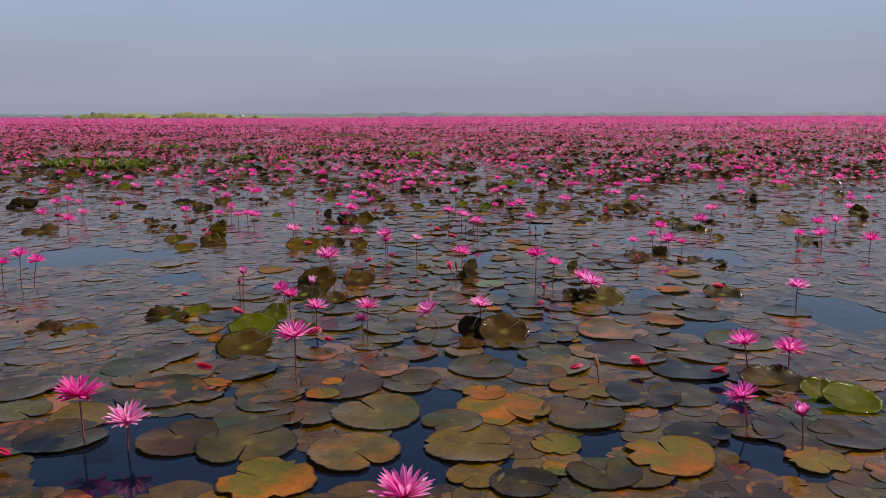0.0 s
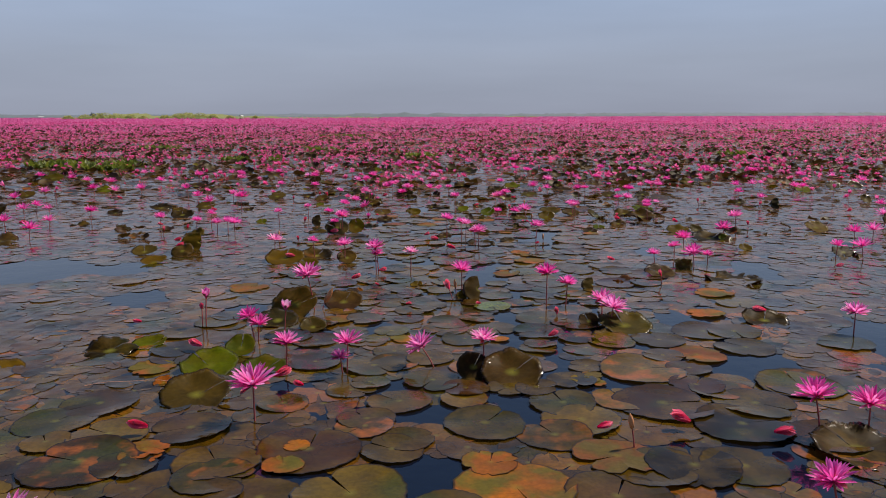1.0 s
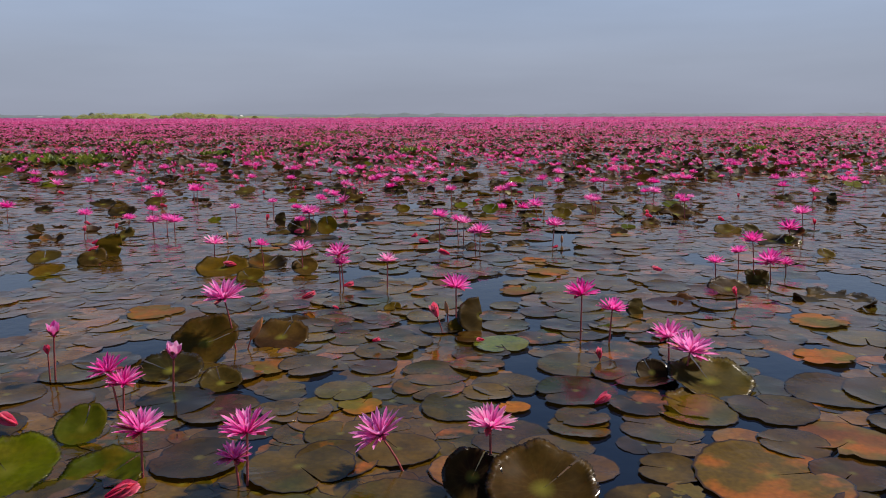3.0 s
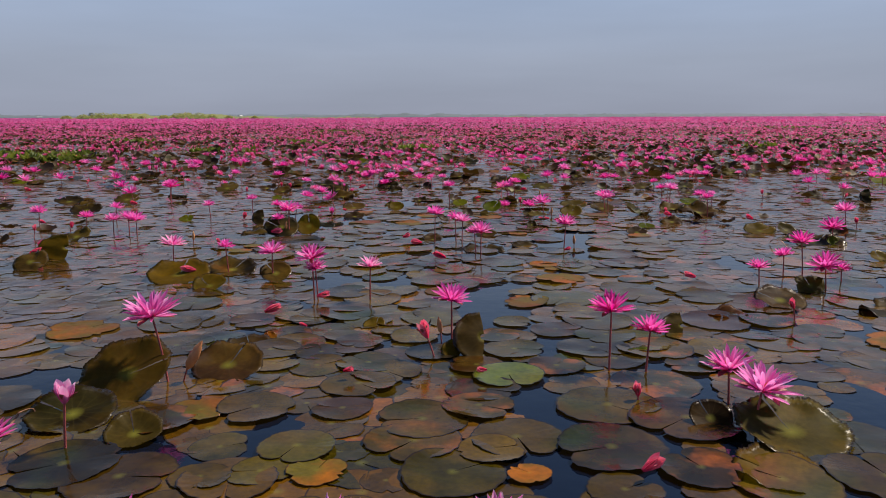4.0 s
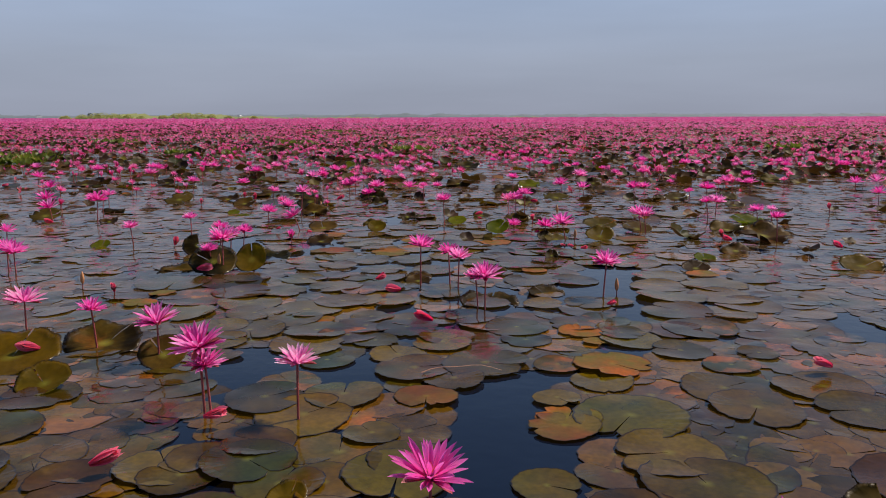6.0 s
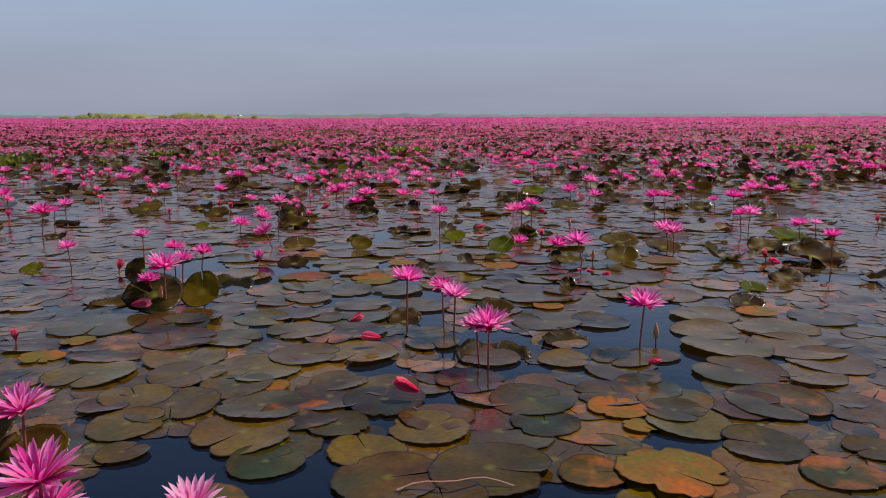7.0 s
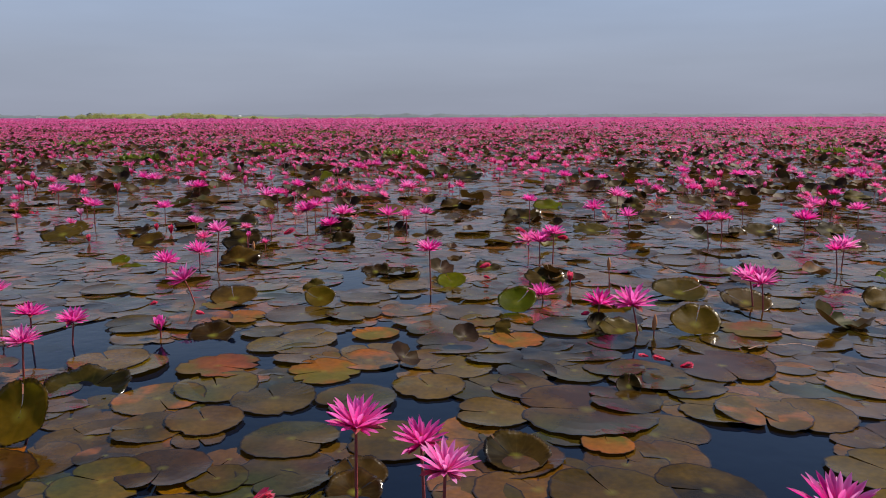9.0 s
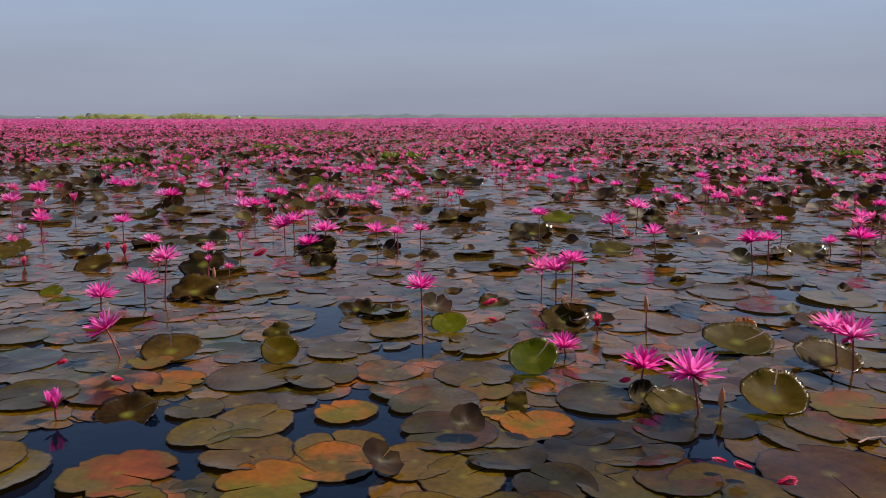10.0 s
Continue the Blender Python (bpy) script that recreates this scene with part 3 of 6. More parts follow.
CLEAR.append((1.54, 4.74, 0.16, 0.17))
CLEAR.append((1.04, 4.39, 0.10, 0.07))
CLEAR.append((0.64, 4.64, 0.04, 0.19))
CLEAR.append((-2.22, 6.25, 0.21, 0.22))
CLEAR.append((-0.42, 5.53, 0.06, 0.13))
CLEAR.append((0.49, 5.61, 0.11, 0.16))
CLEAR.append((-0.19, 4.40, 0.05, 0.09))
CLEAR.append((-2.77, 7.30, 0.26, 0.29))
CLEAR.append((0.41, 6.84, 0.16, 0.24))
CLEAR.append((0.37, 7.14, 0.17, 0.47))
CLEAR.append((-0.39, 6.12, 0.07, 0.08))
CLEAR.append((0.12, 6.32, 0.09, 0.18))
CLEAR.append((0.59, 6.33, 0.07, 0.13))
CLEAR.append((-0.50, 7.57, 0.11, 0.17))
CLEAR.append((2.00, 8.11, 0.08, 0.33))
CLEAR.append((-0.43, 6.70, 0.08, 0.13))
CLEAR.append((-0.01, 6.65, 0.06, 0.09))
CLEAR.append((-0.08, 7.66, 0.09, 0.18))
CLEAR.append((1.08, 8.65, 0.15, 0.28))
CLEAR.append((0.96, 8.95, 0.09, 0.32))
CLEAR.append((1.05, 8.34, 0.09, 0.13))
CLEAR.append((1.43, 8.55, 0.25, 0.08))
CLEAR.append((0.32, 8.76, 0.11, 0.12))
CLEAR.append((0.52, 8.42, 0.10, 0.08))
CLEAR.append((-0.04, 8.46, 0.08, 0.12))
CLEAR.append((0.23, 8.12, 0.03, 0.15))
CLEAR.append((-0.54, 8.91, 0.07, 0.17))
CLEAR.append((-0.03, 8.01, 0.05, 0.08))
CLEAR.append((0.18, 9.08, 0.07, 0.19))
CLEAR.append((-0.65, 10.21, 0.27, 0.16))
CLEAR.append((-0.72, 10.07, 0.15, 0.13))
CLEAR.append((0.02, 9.98, 0.10, 0.12))
CLEAR.append((-0.28, 10.24, 0.09, 0.09))
CLEAR.append((0.11, 10.43, 0.06, 0.23))
CLEAR.append((-0.14, 10.45, 0.05, 0.13))
CLEAR.append((1.01, 10.02, 0.18, 0.14))
CLEAR.append((0.56, 10.25, 0.07, 0.05))
CLEAR.append((-0.26, 11.55, 0.10, 0.25))
CLEAR.append((2.14, 12.16, 0.13, 0.38))
CLEAR.append((-0.51, 10.42, 0.06, 0.06))
CLEAR.append((1.46, 10.56, 0.03, 0.08))
CLEAR.append((0.15, 11.14, 0.08, 0.10))
CLEAR.append((-0.10, 7.59, 0.21, 0.16))
CLEAR.append((-0.53, 7.75, 0.10, 0.09))
CLEAR.append((1.23, 8.64, 0.12, 0.23))
CLEAR.append((0.90, 7.75, 0.07, 0.09))
CLEAR.append((1.12, 9.27, 0.18, 0.19))
CLEAR.append((0.97, 8.84, 0.20, 0.21))
CLEAR.append((0.14, 9.19, 0.12, 0.29))
CLEAR.append((-0.51, 8.97, 0.11, 0.12))
CLEAR.append((0.46, 8.77, 0.13, 0.16))
CLEAR.append((-0.72, 10.11, 0.16, 0.16))
CLEAR.append((-0.72, 10.23, 0.17, 0.14))
CLEAR.append((-0.85, 9.85, 0.13, 0.11))
CLEAR.append((0.02, 10.00, 0.10, 0.16))
CLEAR.append((-0.10, 9.60, 0.15, 0.17))
CLEAR.append((0.20, 9.63, 0.10, 0.09))
CLEAR.append((0.87, 9.98, 0.14, 0.18))
CLEAR.append((-1.27, 10.38, 0.14, 0.40))
CLEAR.append((0.51, 5.14, 0.08, 0.12))
CLEAR.append((0.43, 6.82, 0.12, 0.35))
CLEAR.append((-1.32, 5.88, 0.11, 0.20))
CLEAR.append((0.74, 5.31, 0.07, 0.12))
CLEAR.append((-0.74, 6.13, 0.07, 0.11))
CLEAR.append((-0.74, 5.39, 0.07, 0.07))
CLEAR.append((-1.10, 3.54, 0.14, 0.09))
CLEAR.append((-0.05, 3.99, 0.13, 0.11))
CLEAR.append((1.69, 4.61, 0.19, 0.22))
CLEAR.append((1.24, 3.62, 0.14, 0.11))
CLEAR.append((1.60, 4.68, 0.17, 0.25))
CLEAR.append((0.36, 4.13, 0.10, 0.10))
CLEAR.append((-0.23, 4.37, 0.08, 0.08))
CLEAR.append((-0.76, 4.37, 0.08, 0.07))
CLEAR.append((0.35, 7.03, 0.17, 0.37))
CLEAR.append((0.58, 6.33, 0.10, 0.14))
CLEAR.append((-0.14, 6.31, 0.06, 0.08))
CLEAR.append((-0.51, 6.89, 0.10, 0.08))
CLEAR.append((-0.81, 10.10, 0.12, 0.17))
CLEAR.append((0.01, 10.01, 0.10, 0.10))
CLEAR.append((0.07, 10.36, 0.07, 0.13))
CLEAR.append((0.98, 10.18, 0.12, 0.10))
CLEAR.append((1.09, 8.47, 0.04, 0.14))
CLEAR.append((0.94, 8.83, 0.12, 0.09))
CLEAR.append((1.58, 4.67, 0.07, 0.16))

# leaves on the water: x, y, radius, look
pad(-1.80, 3.00, 0.199, "d")
pad(-1.10, 3.00, 0.170, "d")
pad(-0.80, 2.95, 0.202, "g")
pad(-0.84, 3.22, 0.188, "g")
pad(-0.82, 3.42, 0.146, "g")
pad(-0.65, 2.63, 0.182, "o")
pad(-0.30, 3.29, 0.211, "y")
pad(-0.36, 2.88, 0.189, "y")
pad(-0.61, 3.26, 0.152, "g")
pad(-0.51, 3.65, 0.211, "d")
pad(-0.31, 3.88, 0.128, "g")
pad(-0.18, 3.65, 0.129, "g")
pad(0.11, 2.94, 0.190, "y")
pad(0.28, 3.33, 0.213, "o")
pad(0.62, 3.26, 0.190, "g")
pad(0.04, 3.18, 0.136, "g")
pad(0.69, 3.58, 0.166, "r")
pad(0.46, 2.94, 0.103, "o")
pad(0.60, 2.68, 0.137, "d")
pad(0.29, 2.60, 0.123, "d")
pad(0.12, 2.67, 0.111, "y")
pad(0.89, 2.83, 0.183, "o")
pad(0.96, 3.50, 0.176, "d")
pad(1.06, 3.03, 0.130, "d")
pad(1.50, 3.02, 0.195, "d")
pad(1.44, 2.78, 0.120, "o")
pad(1.68, 3.01, 0.153, "d")
pad(0.48, 3.79, 0.160, "g")
pad(0.20, 3.91, 0.180, "g")
pad(-0.03, 4.45, 0.153, "g")
pad(1.08, 4.39, 0.073, "g")
pad(-1.65, 3.94, 0.166, "g")
pad(-1.36, 3.80, 0.161, "y")
pad(-1.18, 3.51, 0.122, "d")
pad(-1.93, 3.30, 0.141, "y")
pad(-1.60, 3.24, 0.151, "y")
pad(-1.59, 3.02, 0.177, "d")
pad(-2.07, 3.60, 0.180, "g")
pad(0.44, 2.72, 0.066, "e")
pad(-1.15, 3.59, 0.083, "o")
pad(0.73, 2.68, 0.127, "g")
pad(1.31, 3.10, 0.133, "d")
pad(1.15, 3.50, 0.162, "g")
pad(1.76, 4.40, 0.203, "g")
pad(1.73, 4.99, 0.162, "g")
pad(1.05, 4.61, 0.221, "y")
pad(1.30, 4.63, 0.115, "n")
pad(0.77, 4.66, 0.100, "g")
pad(1.41, 4.86, 0.162, "r")
pad(1.28, 5.14, 0.153, "g")
pad(1.60, 5.32, 0.186, "g")
pad(1.78, 5.30, 0.161, "g")
pad(-0.34, 4.68, 0.167, "g")
pad(-0.05, 4.80, 0.127, "g")
pad(-0.43, 5.14, 0.130, "g")
pad(-0.29, 5.33, 0.112, "y")
pad(0.34, 5.40, 0.140, "g")
pad(0.58, 5.07, 0.097, "g")
pad(0.66, 5.65, 0.164, "g")
pad(0.73, 6.28, 0.143, "d")
pad(-0.34, 4.42, 0.101, "g")
pad(0.13, 4.33, 0.115, "n")
pad(0.33, 4.34, 0.098, "g")
pad(0.66, 4.45, 0.121, "d")
pad(0.77, 4.52, 0.057, "r")
pad(0.78, 4.41, 0.046, "o")
pad(2.10, 6.04, 0.165, "y")
pad(2.02, 6.33, 0.145, "o")
pad(1.22, 4.84, 0.118, "g")
pad(1.25, 4.37, 0.135, "d")
pad(-1.47, 6.56, 0.153, "o")
pad(-2.50, 6.79, 0.142, "y")
pad(-0.23, 4.74, 0.134, "g")
pad(0.47, 4.34, 0.106, "d")
pad(-1.36, 5.71, 0.139, "d")
pad(-1.57, 5.30, 0.136, "g")
pad(-1.42, 5.54, 0.132, "g")
pad(-1.48, 4.97, 0.145, "d")
pad(-1.33, 5.49, 0.118, "g")
pad(-0.72, 5.15, 0.142, "d")
pad(-0.76, 5.53, 0.119, "d")
pad(-0.25, 4.93, 0.121, "g")
pad(0.06, 5.53, 0.145, "g")
pad(-0.17, 5.85, 0.129, "g")
pad(0.26, 5.80, 0.127, "d")
pad(1.76, 5.74, 0.126, "o")
pad(-1.00, 6.69, 0.118, "g")
pad(-1.13, 7.04, 0.139, "g")
pad(-0.97, 6.32, 0.149, "b")
pad(-0.75, 6.71, 0.114, "d")
pad(-0.54, 6.80, 0.128, "y")
pad(-0.37, 6.54, 0.106, "g")
pad(-0.48, 6.35, 0.114, "g")
pad(-0.36, 6.22, 0.100, "d")
pad(-0.24, 6.28, 0.087, "d")
pad(-0.16, 6.09, 0.123, "g")
pad(-0.52, 6.08, 0.094, "y")
pad(-0.22, 6.69, 0.113, "g")
pad(-0.24, 7.14, 0.155, "y")
pad(0.07, 6.75, 0.144, "y")
pad(0.00, 6.44, 0.102, "y")
pad(0.08, 6.22, 0.104, "b")
pad(-0.33, 6.82, 0.129, "d")
pad(-0.39, 7.28, 0.133, "b")
pad(0.41, 6.25, 0.125, "g")
pad(0.44, 6.14, 0.059, "g")
pad(0.44, 6.68, 0.089, "y")
pad(0.43, 6.44, 0.094, "g")
pad(0.62, 6.55, 0.116, "d")
pad(0.83, 6.68, 0.159, "g")
pad(0.75, 7.12, 0.175, "y")
pad(0.92, 6.36, 0.151, "y")
pad(0.79, 6.14, 0.126, "d")
pad(1.37, 6.69, 0.160, "d")
pad(1.23, 6.26, 0.126, "y")
pad(1.61, 6.69, 0.122, "d")
pad(1.68, 6.99, 0.178, "d")
pad(1.48, 7.16, 0.144, "g")
pad(1.20, 6.07, 0.107, "g")
pad(1.16, 7.19, 0.146, "g")
pad(1.12, 7.37, 0.142, "g")
pad(0.54, 7.05, 0.107, "r")
pad(0.73, 7.44, 0.109, "y")
pad(0.55, 7.27, 0.076, "y")
pad(1.45, 7.37, 0.154, "g")
pad(1.28, 8.10, 0.160, "g")
pad(1.65, 8.52, 0.161, "g")
pad(0.22, 7.46, 0.110, "g")
pad(0.13, 7.29, 0.104, "r")
pad(-0.29, 6.45, 0.094, "g")
pad(0.25, 6.06, 0.107, "d")
pad(0.55, 6.05, 0.106, "d")
pad(-0.10, 6.54, 0.089, "g")
pad(-0.45, 6.84, 0.100, "d")
pad(0.79, 6.86, 0.151, "y")
pad(1.18, 6.45, 0.102, "g")
pad(1.06, 6.05, 0.099, "d")
pad(-1.11, 6.65, 0.139, "g")
pad(-1.37, 7.01, 0.106, "d")
pad(-1.13, 7.30, 0.128, "d")
pad(-0.02, 7.00, 0.084, "g")
pad(-1.29, 9.03, 0.202, "g")
pad(-0.97, 9.03, 0.164, "b")
pad(-1.07, 8.68, 0.184, "d")
pad(-0.86, 8.80, 0.151, "d")
pad(-0.76, 8.57, 0.158, "y")
pad(-1.03, 8.38, 0.154, "y")
pad(-0.69, 8.38, 0.137, "g")
pad(-0.75, 8.27, 0.139, "g")
pad(-0.78, 8.15, 0.116, "y")
pad(-0.64, 8.08, 0.150, "g")
pad(-0.48, 8.25, 0.122, "g")
pad(-0.35, 8.07, 0.138, "g")
pad(-0.46, 8.44, 0.167, "y")
pad(-0.31, 8.60, 0.136, "g")
pad(-0.15, 8.15, 0.131, "d")
pad(-0.21, 8.00, 0.123, "d")
pad(0.03, 8.12, 0.133, "d")
pad(-0.11, 8.63, 0.154, "y")
pad(0.31, 8.31, 0.125, "d")
pad(0.50, 8.12, 0.137, "g")
pad(0.91, 9.09, 0.132, "d")
pad(0.89, 8.56, 0.117, "g")
pad(1.02, 8.59, 0.093, "g")
pad(0.90, 8.24, 0.121, "g")
pad(0.77, 8.18, 0.125, "d")
pad(0.96, 8.11, 0.122, "g")
pad(1.27, 8.40, 0.162, "g")
pad(1.17, 8.08, 0.123, "n")
pad(1.41, 9.18, 0.149, "y")
pad(1.34, 8.71, 0.176, "y")
pad(1.60, 8.69, 0.175, "y")
pad(1.64, 8.95, 0.175, "y")
pad(0.76, 8.05, 0.092, "o")
pad(0.80, 7.91, 0.055, "o")
pad(0.95, 7.94, 0.126, "y")
pad(1.67, 9.23, 0.093, "o")
pad(0.17, 8.76, 0.114, "g")
pad(-0.17, 9.39, 0.135, "g")
pad(0.12, 9.39, 0.135, "g")
pad(-0.16, 8.92, 0.137, "d")
pad(-0.39, 8.94, 0.138, "g")
pad(-0.60, 9.14, 0.125, "y")
pad(-0.61, 9.48, 0.113, "g")
pad(-0.46, 9.53, 0.115, "g")
pad(-0.90, 10.06, 0.140, "y")
pad(0.03, 8.26, 0.106, "g")
pad(-0.85, 8.08, 0.082, "d")
pad(0.20, 7.98, 0.114, "n")
pad(0.52, 7.94, 0.105, "d")
pad(-1.26, 8.78, 0.070, "o")
pad(-0.39, 8.24, 0.089, "o")
pad(-0.14, 8.30, 0.099, "g")
pad(0.72, 9.36, 0.073, "o")
pad(1.25, 9.59, 0.143, "y")
pad(0.67, 8.54, 0.099, "y")
pad(0.39, 8.57, 0.118, "n")
pad(0.37, 8.18, 0.118, "n")
pad(1.50, 8.36, 0.127, "y")
pad(1.92, 9.14, 0.147, "g")
pad(1.14, 9.64, 0.145, "y")
pad(0.98, 9.93, 0.156, "g")
pad(0.41, 9.81, 0.138, "g")
pad(0.70, 10.19, 0.151, "d")
pad(0.46, 10.33, 0.141, "g")
pad(-0.02, 10.12, 0.119, "y")
pad(-0.27, 10.19, 0.136, "g")
pad(-0.57, 10.05, 0.151, "r")
pad(-0.30, 10.40, 0.129, "y")
pad(-0.51, 10.50, 0.090, "g")
pad(-0.43, 10.31, 0.100, "y")
pad(-0.19, 10.15, 0.062, "r")
pad(-0.17, 9.99, 0.132, "o")
pad(-0.03, 10.48, 0.100, "o")
pad(-0.01, 10.21, 0.131, "y")
pad(0.25, 10.55, 0.148, "g")
pad(0.29, 10.31, 0.145, "n")
pad(0.20, 10.12, 0.114, "y")
pad(0.44, 10.18, 0.129, "d")
pad(0.56, 10.37, 0.111, "o")
pad(0.79, 10.58, 0.139, "d")
pad(0.94, 10.34, 0.101, "d")
pad(1.11, 10.38, 0.115, "d")
pad(1.34, 10.29, 0.136, "g")
pad(1.58, 10.52, 0.136, "r")
pad(1.28, 10.04, 0.183, "n")
pad(0.73, 9.99, 0.118, "g")
pad(0.56, 9.99, 0.107, "d")
pad(0.40, 11.18, 0.140, "g")
pad(-0.14, 11.12, 0.126, "g")
pad(0.07, 11.40, 0.110, "y")
pad(-0.40, 10.81, 0.162, "g")
pad(-0.68, 10.75, 0.124, "o")
pad(0.39, 10.83, 0.143, "g")
pad(0.42, 10.68, 0.106, "r")
pad(0.46, 10.46, 0.071, "o")
pad(1.84, 11.30, 0.131, "d")
pad(1.88, 11.00, 0.119, "y")
pad(-0.96, 11.69, 0.120, "d")
pad(-0.72, 12.23, 0.153, "g")
pad(-0.83, 12.09, 0.133, "g")
pad(-0.86, 10.70, 0.165, "d")
pad(-1.09, 10.62, 0.141, "g")
pad(-1.53, 11.32, 0.132, "g")
pad(-1.29, 11.31, 0.108, "d")
pad(-0.83, 10.97, 0.086, "o")
pad(0.08, 10.87, 0.124, "g")
pad(-0.16, 10.81, 0.132, "g")
pad(0.15, 10.69, 0.126, "g")
pad(0.33, 10.03, 0.116, "y")
pad(0.69, 10.31, 0.091, "d")
pad(1.04, 10.69, 0.116, "d")
pad(2.14, 12.43, 0.160, "d")
pad(1.73, 12.15, 0.164, "g")
pad(1.84, 11.84, 0.138, "d")
pad(2.29, 12.01, 0.188, "y")
pad(1.29, 11.48, 0.125, "g")
pad(-0.90, 5.22, 0.145, "d")
pad(-0.51, 5.15, 0.081, "g")
pad(-0.36, 5.18, 0.088, "y")
pad(-0.21, 5.18, 0.082, "o")
pad(0.04, 5.37, 0.139, "g")
pad(0.26, 5.31, 0.095, "y")
pad(0.35, 5.16, 0.059, "o")
pad(0.60, 5.32, 0.159, "d")
pad(0.88, 5.53, 0.175, "d")
pad(1.00, 5.13, 0.146, "y")
pad(0.24, 5.64, 0.119, "g")
pad(-0.20, 5.63, 0.100, "d")
pad(-0.48, 5.63, 0.128, "g")
pad(-0.65, 5.61, 0.108, "o")
pad(0.36, 5.94, 0.133, "e")
pad(-0.09, 5.99, 0.135, "g")
pad(-0.35, 6.06, 0.117, "g")
pad(0.98, 6.26, 0.148, "g")
pad(0.15, 5.17, 0.141, "g")
pad(0.81, 5.19, 0.112, "d")
pad(-1.30, 8.57, 0.086, "o")
pad(-0.72, 7.93, 0.117, "y")
pad(-0.36, 7.87, 0.155, "y")
pad(-0.25, 7.68, 0.104, "g")
pad(-0.65, 7.73, 0.069, "g")
pad(-0.09, 7.92, 0.092, "g")
pad(0.01, 7.75, 0.108, "y")
pad(0.18, 7.90, 0.124, "y")
pad(0.93, 8.03, 0.096, "g")
pad(1.10, 7.78, 0.117, "g")
pad(0.80, 7.61, 0.144, "o")
pad(0.34, 7.63, 0.160, "g")
pad(0.08, 7.58, 0.142, "n")
pad(0.60, 7.61, 0.087, "g")
pad(1.23, 7.60, 0.100, "g")
pad(1.39, 7.75, 0.077, "g")
pad(-1.43, 8.76, 0.137, "d")
pad(-1.00, 10.11, 0.144, "y")
pad(-0.67, 9.72, 0.149, "y")
pad(-0.51, 9.83, 0.143, "y")
pad(-0.29, 9.72, 0.138, "g")
pad(-0.47, 9.21, 0.123, "d")
pad(-0.31, 9.15, 0.077, "g")
pad(-0.14, 9.19, 0.131, "d")
pad(-0.25, 8.82, 0.096, "d")
pad(0.46, 9.28, 0.126, "n")
pad(0.67, 9.08, 0.149, "g")
pad(1.38, 9.58, 0.142, "y")
pad(1.34, 8.93, 0.154, "y")
pad(0.15, 8.89, 0.099, "g")
pad(-0.66, 8.83, 0.133, "g")
pad(-0.97, 9.17, 0.173, "d")
pad(0.21, 9.83, 0.123, "y")
pad(-0.02, 9.71, 0.132, "g")
pad(0.53, 9.82, 0.114, "d")
pad(0.80, 10.22, 0.154, "d")
pad(0.85, 9.71, 0.124, "d")
pad(1.09, 9.86, 0.150, "d")
pad(0.71, 9.62, 0.224, "d")
pad(0.41, 9.59, 0.117, "y")
pad(-0.12, 3.74, 0.109, "g")
pad(-0.18, 4.17, 0.149, "g")
pad(-0.31, 3.96, 0.126, "g")
pad(-1.55, 4.15, 0.173, "d")
pad(-1.58, 3.72, 0.097, "y")
pad(-1.36, 3.54, 0.213, "d")
pad(-0.84, 3.54, 0.162, "g")
pad(0.81, 3.49, 0.179, "g")
pad(0.62, 3.95, 0.174, "y")
pad(1.02, 4.13, 0.221, "d")
pad(1.44, 4.13, 0.184, "g")
pad(1.75, 4.37, 0.197, "y")
pad(2.33, 5.06, 0.156, "g")
pad(1.29, 3.89, 0.205, "d")
pad(1.59, 3.76, 0.164, "d")
pad(0.20, 3.53, 0.111, "o")
pad(-0.58, 3.51, 0.080, "o")
pad(-0.42, 4.32, 0.118, "g")
pad(-0.71, 4.15, 0.120, "g")
pad(0.57, 4.15, 0.157, "g")
pad(0.56, 4.99, 0.111, "g")
pad(0.86, 4.19, 0.150, "y")
pad(1.35, 4.31, 0.148, "g")
pad(0.12, 4.19, 0.113, "y")
pad(-1.43, 4.84, 0.141, "d")
pad(-1.50, 4.66, 0.122, "o")
pad(0.73, 4.46, 0.073, "o")
pad(-0.66, 4.74, 0.148, "d")
pad(-1.25, 7.12, 0.111, "g")
pad(-1.07, 6.77, 0.123, "d")
pad(-0.54, 6.48, 0.101, "d")
pad(-0.48, 6.74, 0.105, "d")
pad(-0.22, 6.37, 0.103, "d")
pad(-0.33, 6.94, 0.104, "d")
pad(-0.14, 7.31, 0.129, "y")
pad(0.09, 6.84, 0.109, "g")
pad(-0.11, 6.70, 0.111, "g")
pad(0.36, 6.46, 0.100, "g")
pad(0.82, 6.46, 0.130, "g")
pad(0.56, 7.11, 0.101, "o")
pad(-0.57, 6.25, 0.125, "g")
pad(-0.86, 6.30, 0.085, "d")
pad(0.88, 10.03, 0.116, "d")
pad(-1.04, 3.86, 0.164, "d")
pad(-1.15, 3.65, 0.090, "o")
pad(-0.56, 3.68, 0.055, "o")
pad(1.44, 10.35, 0.127, "g")

# leaves raised out of the water: x, y, half width, half length, tilt, turn, look
raised(0.34, 4.34, 0.155, 0.155, 18, -10, "n")
raised(1.16, 5.24, 0.165, 0.165, 11, 6, "n")
raised(1.02, 5.05, 0.126, 0.126, 4, 1, "y")
raised(0.17, 4.48, 0.085, 0.085, 39, -4, "d")
raised(0.93, 5.44, 0.064, 0.064, 35, -9, "d")
raised(-1.11, 4.06, 0.166, 0.166, 11, 7, "n")
raised(-2.48, 4.50, 0.130, 0.130, 7, 2, "n")
raised(-2.28, 4.54, 0.104, 0.104, 6, -3, "y")
raised(-1.68, 4.97, 0.094, 0.094, 10, -8, "e")
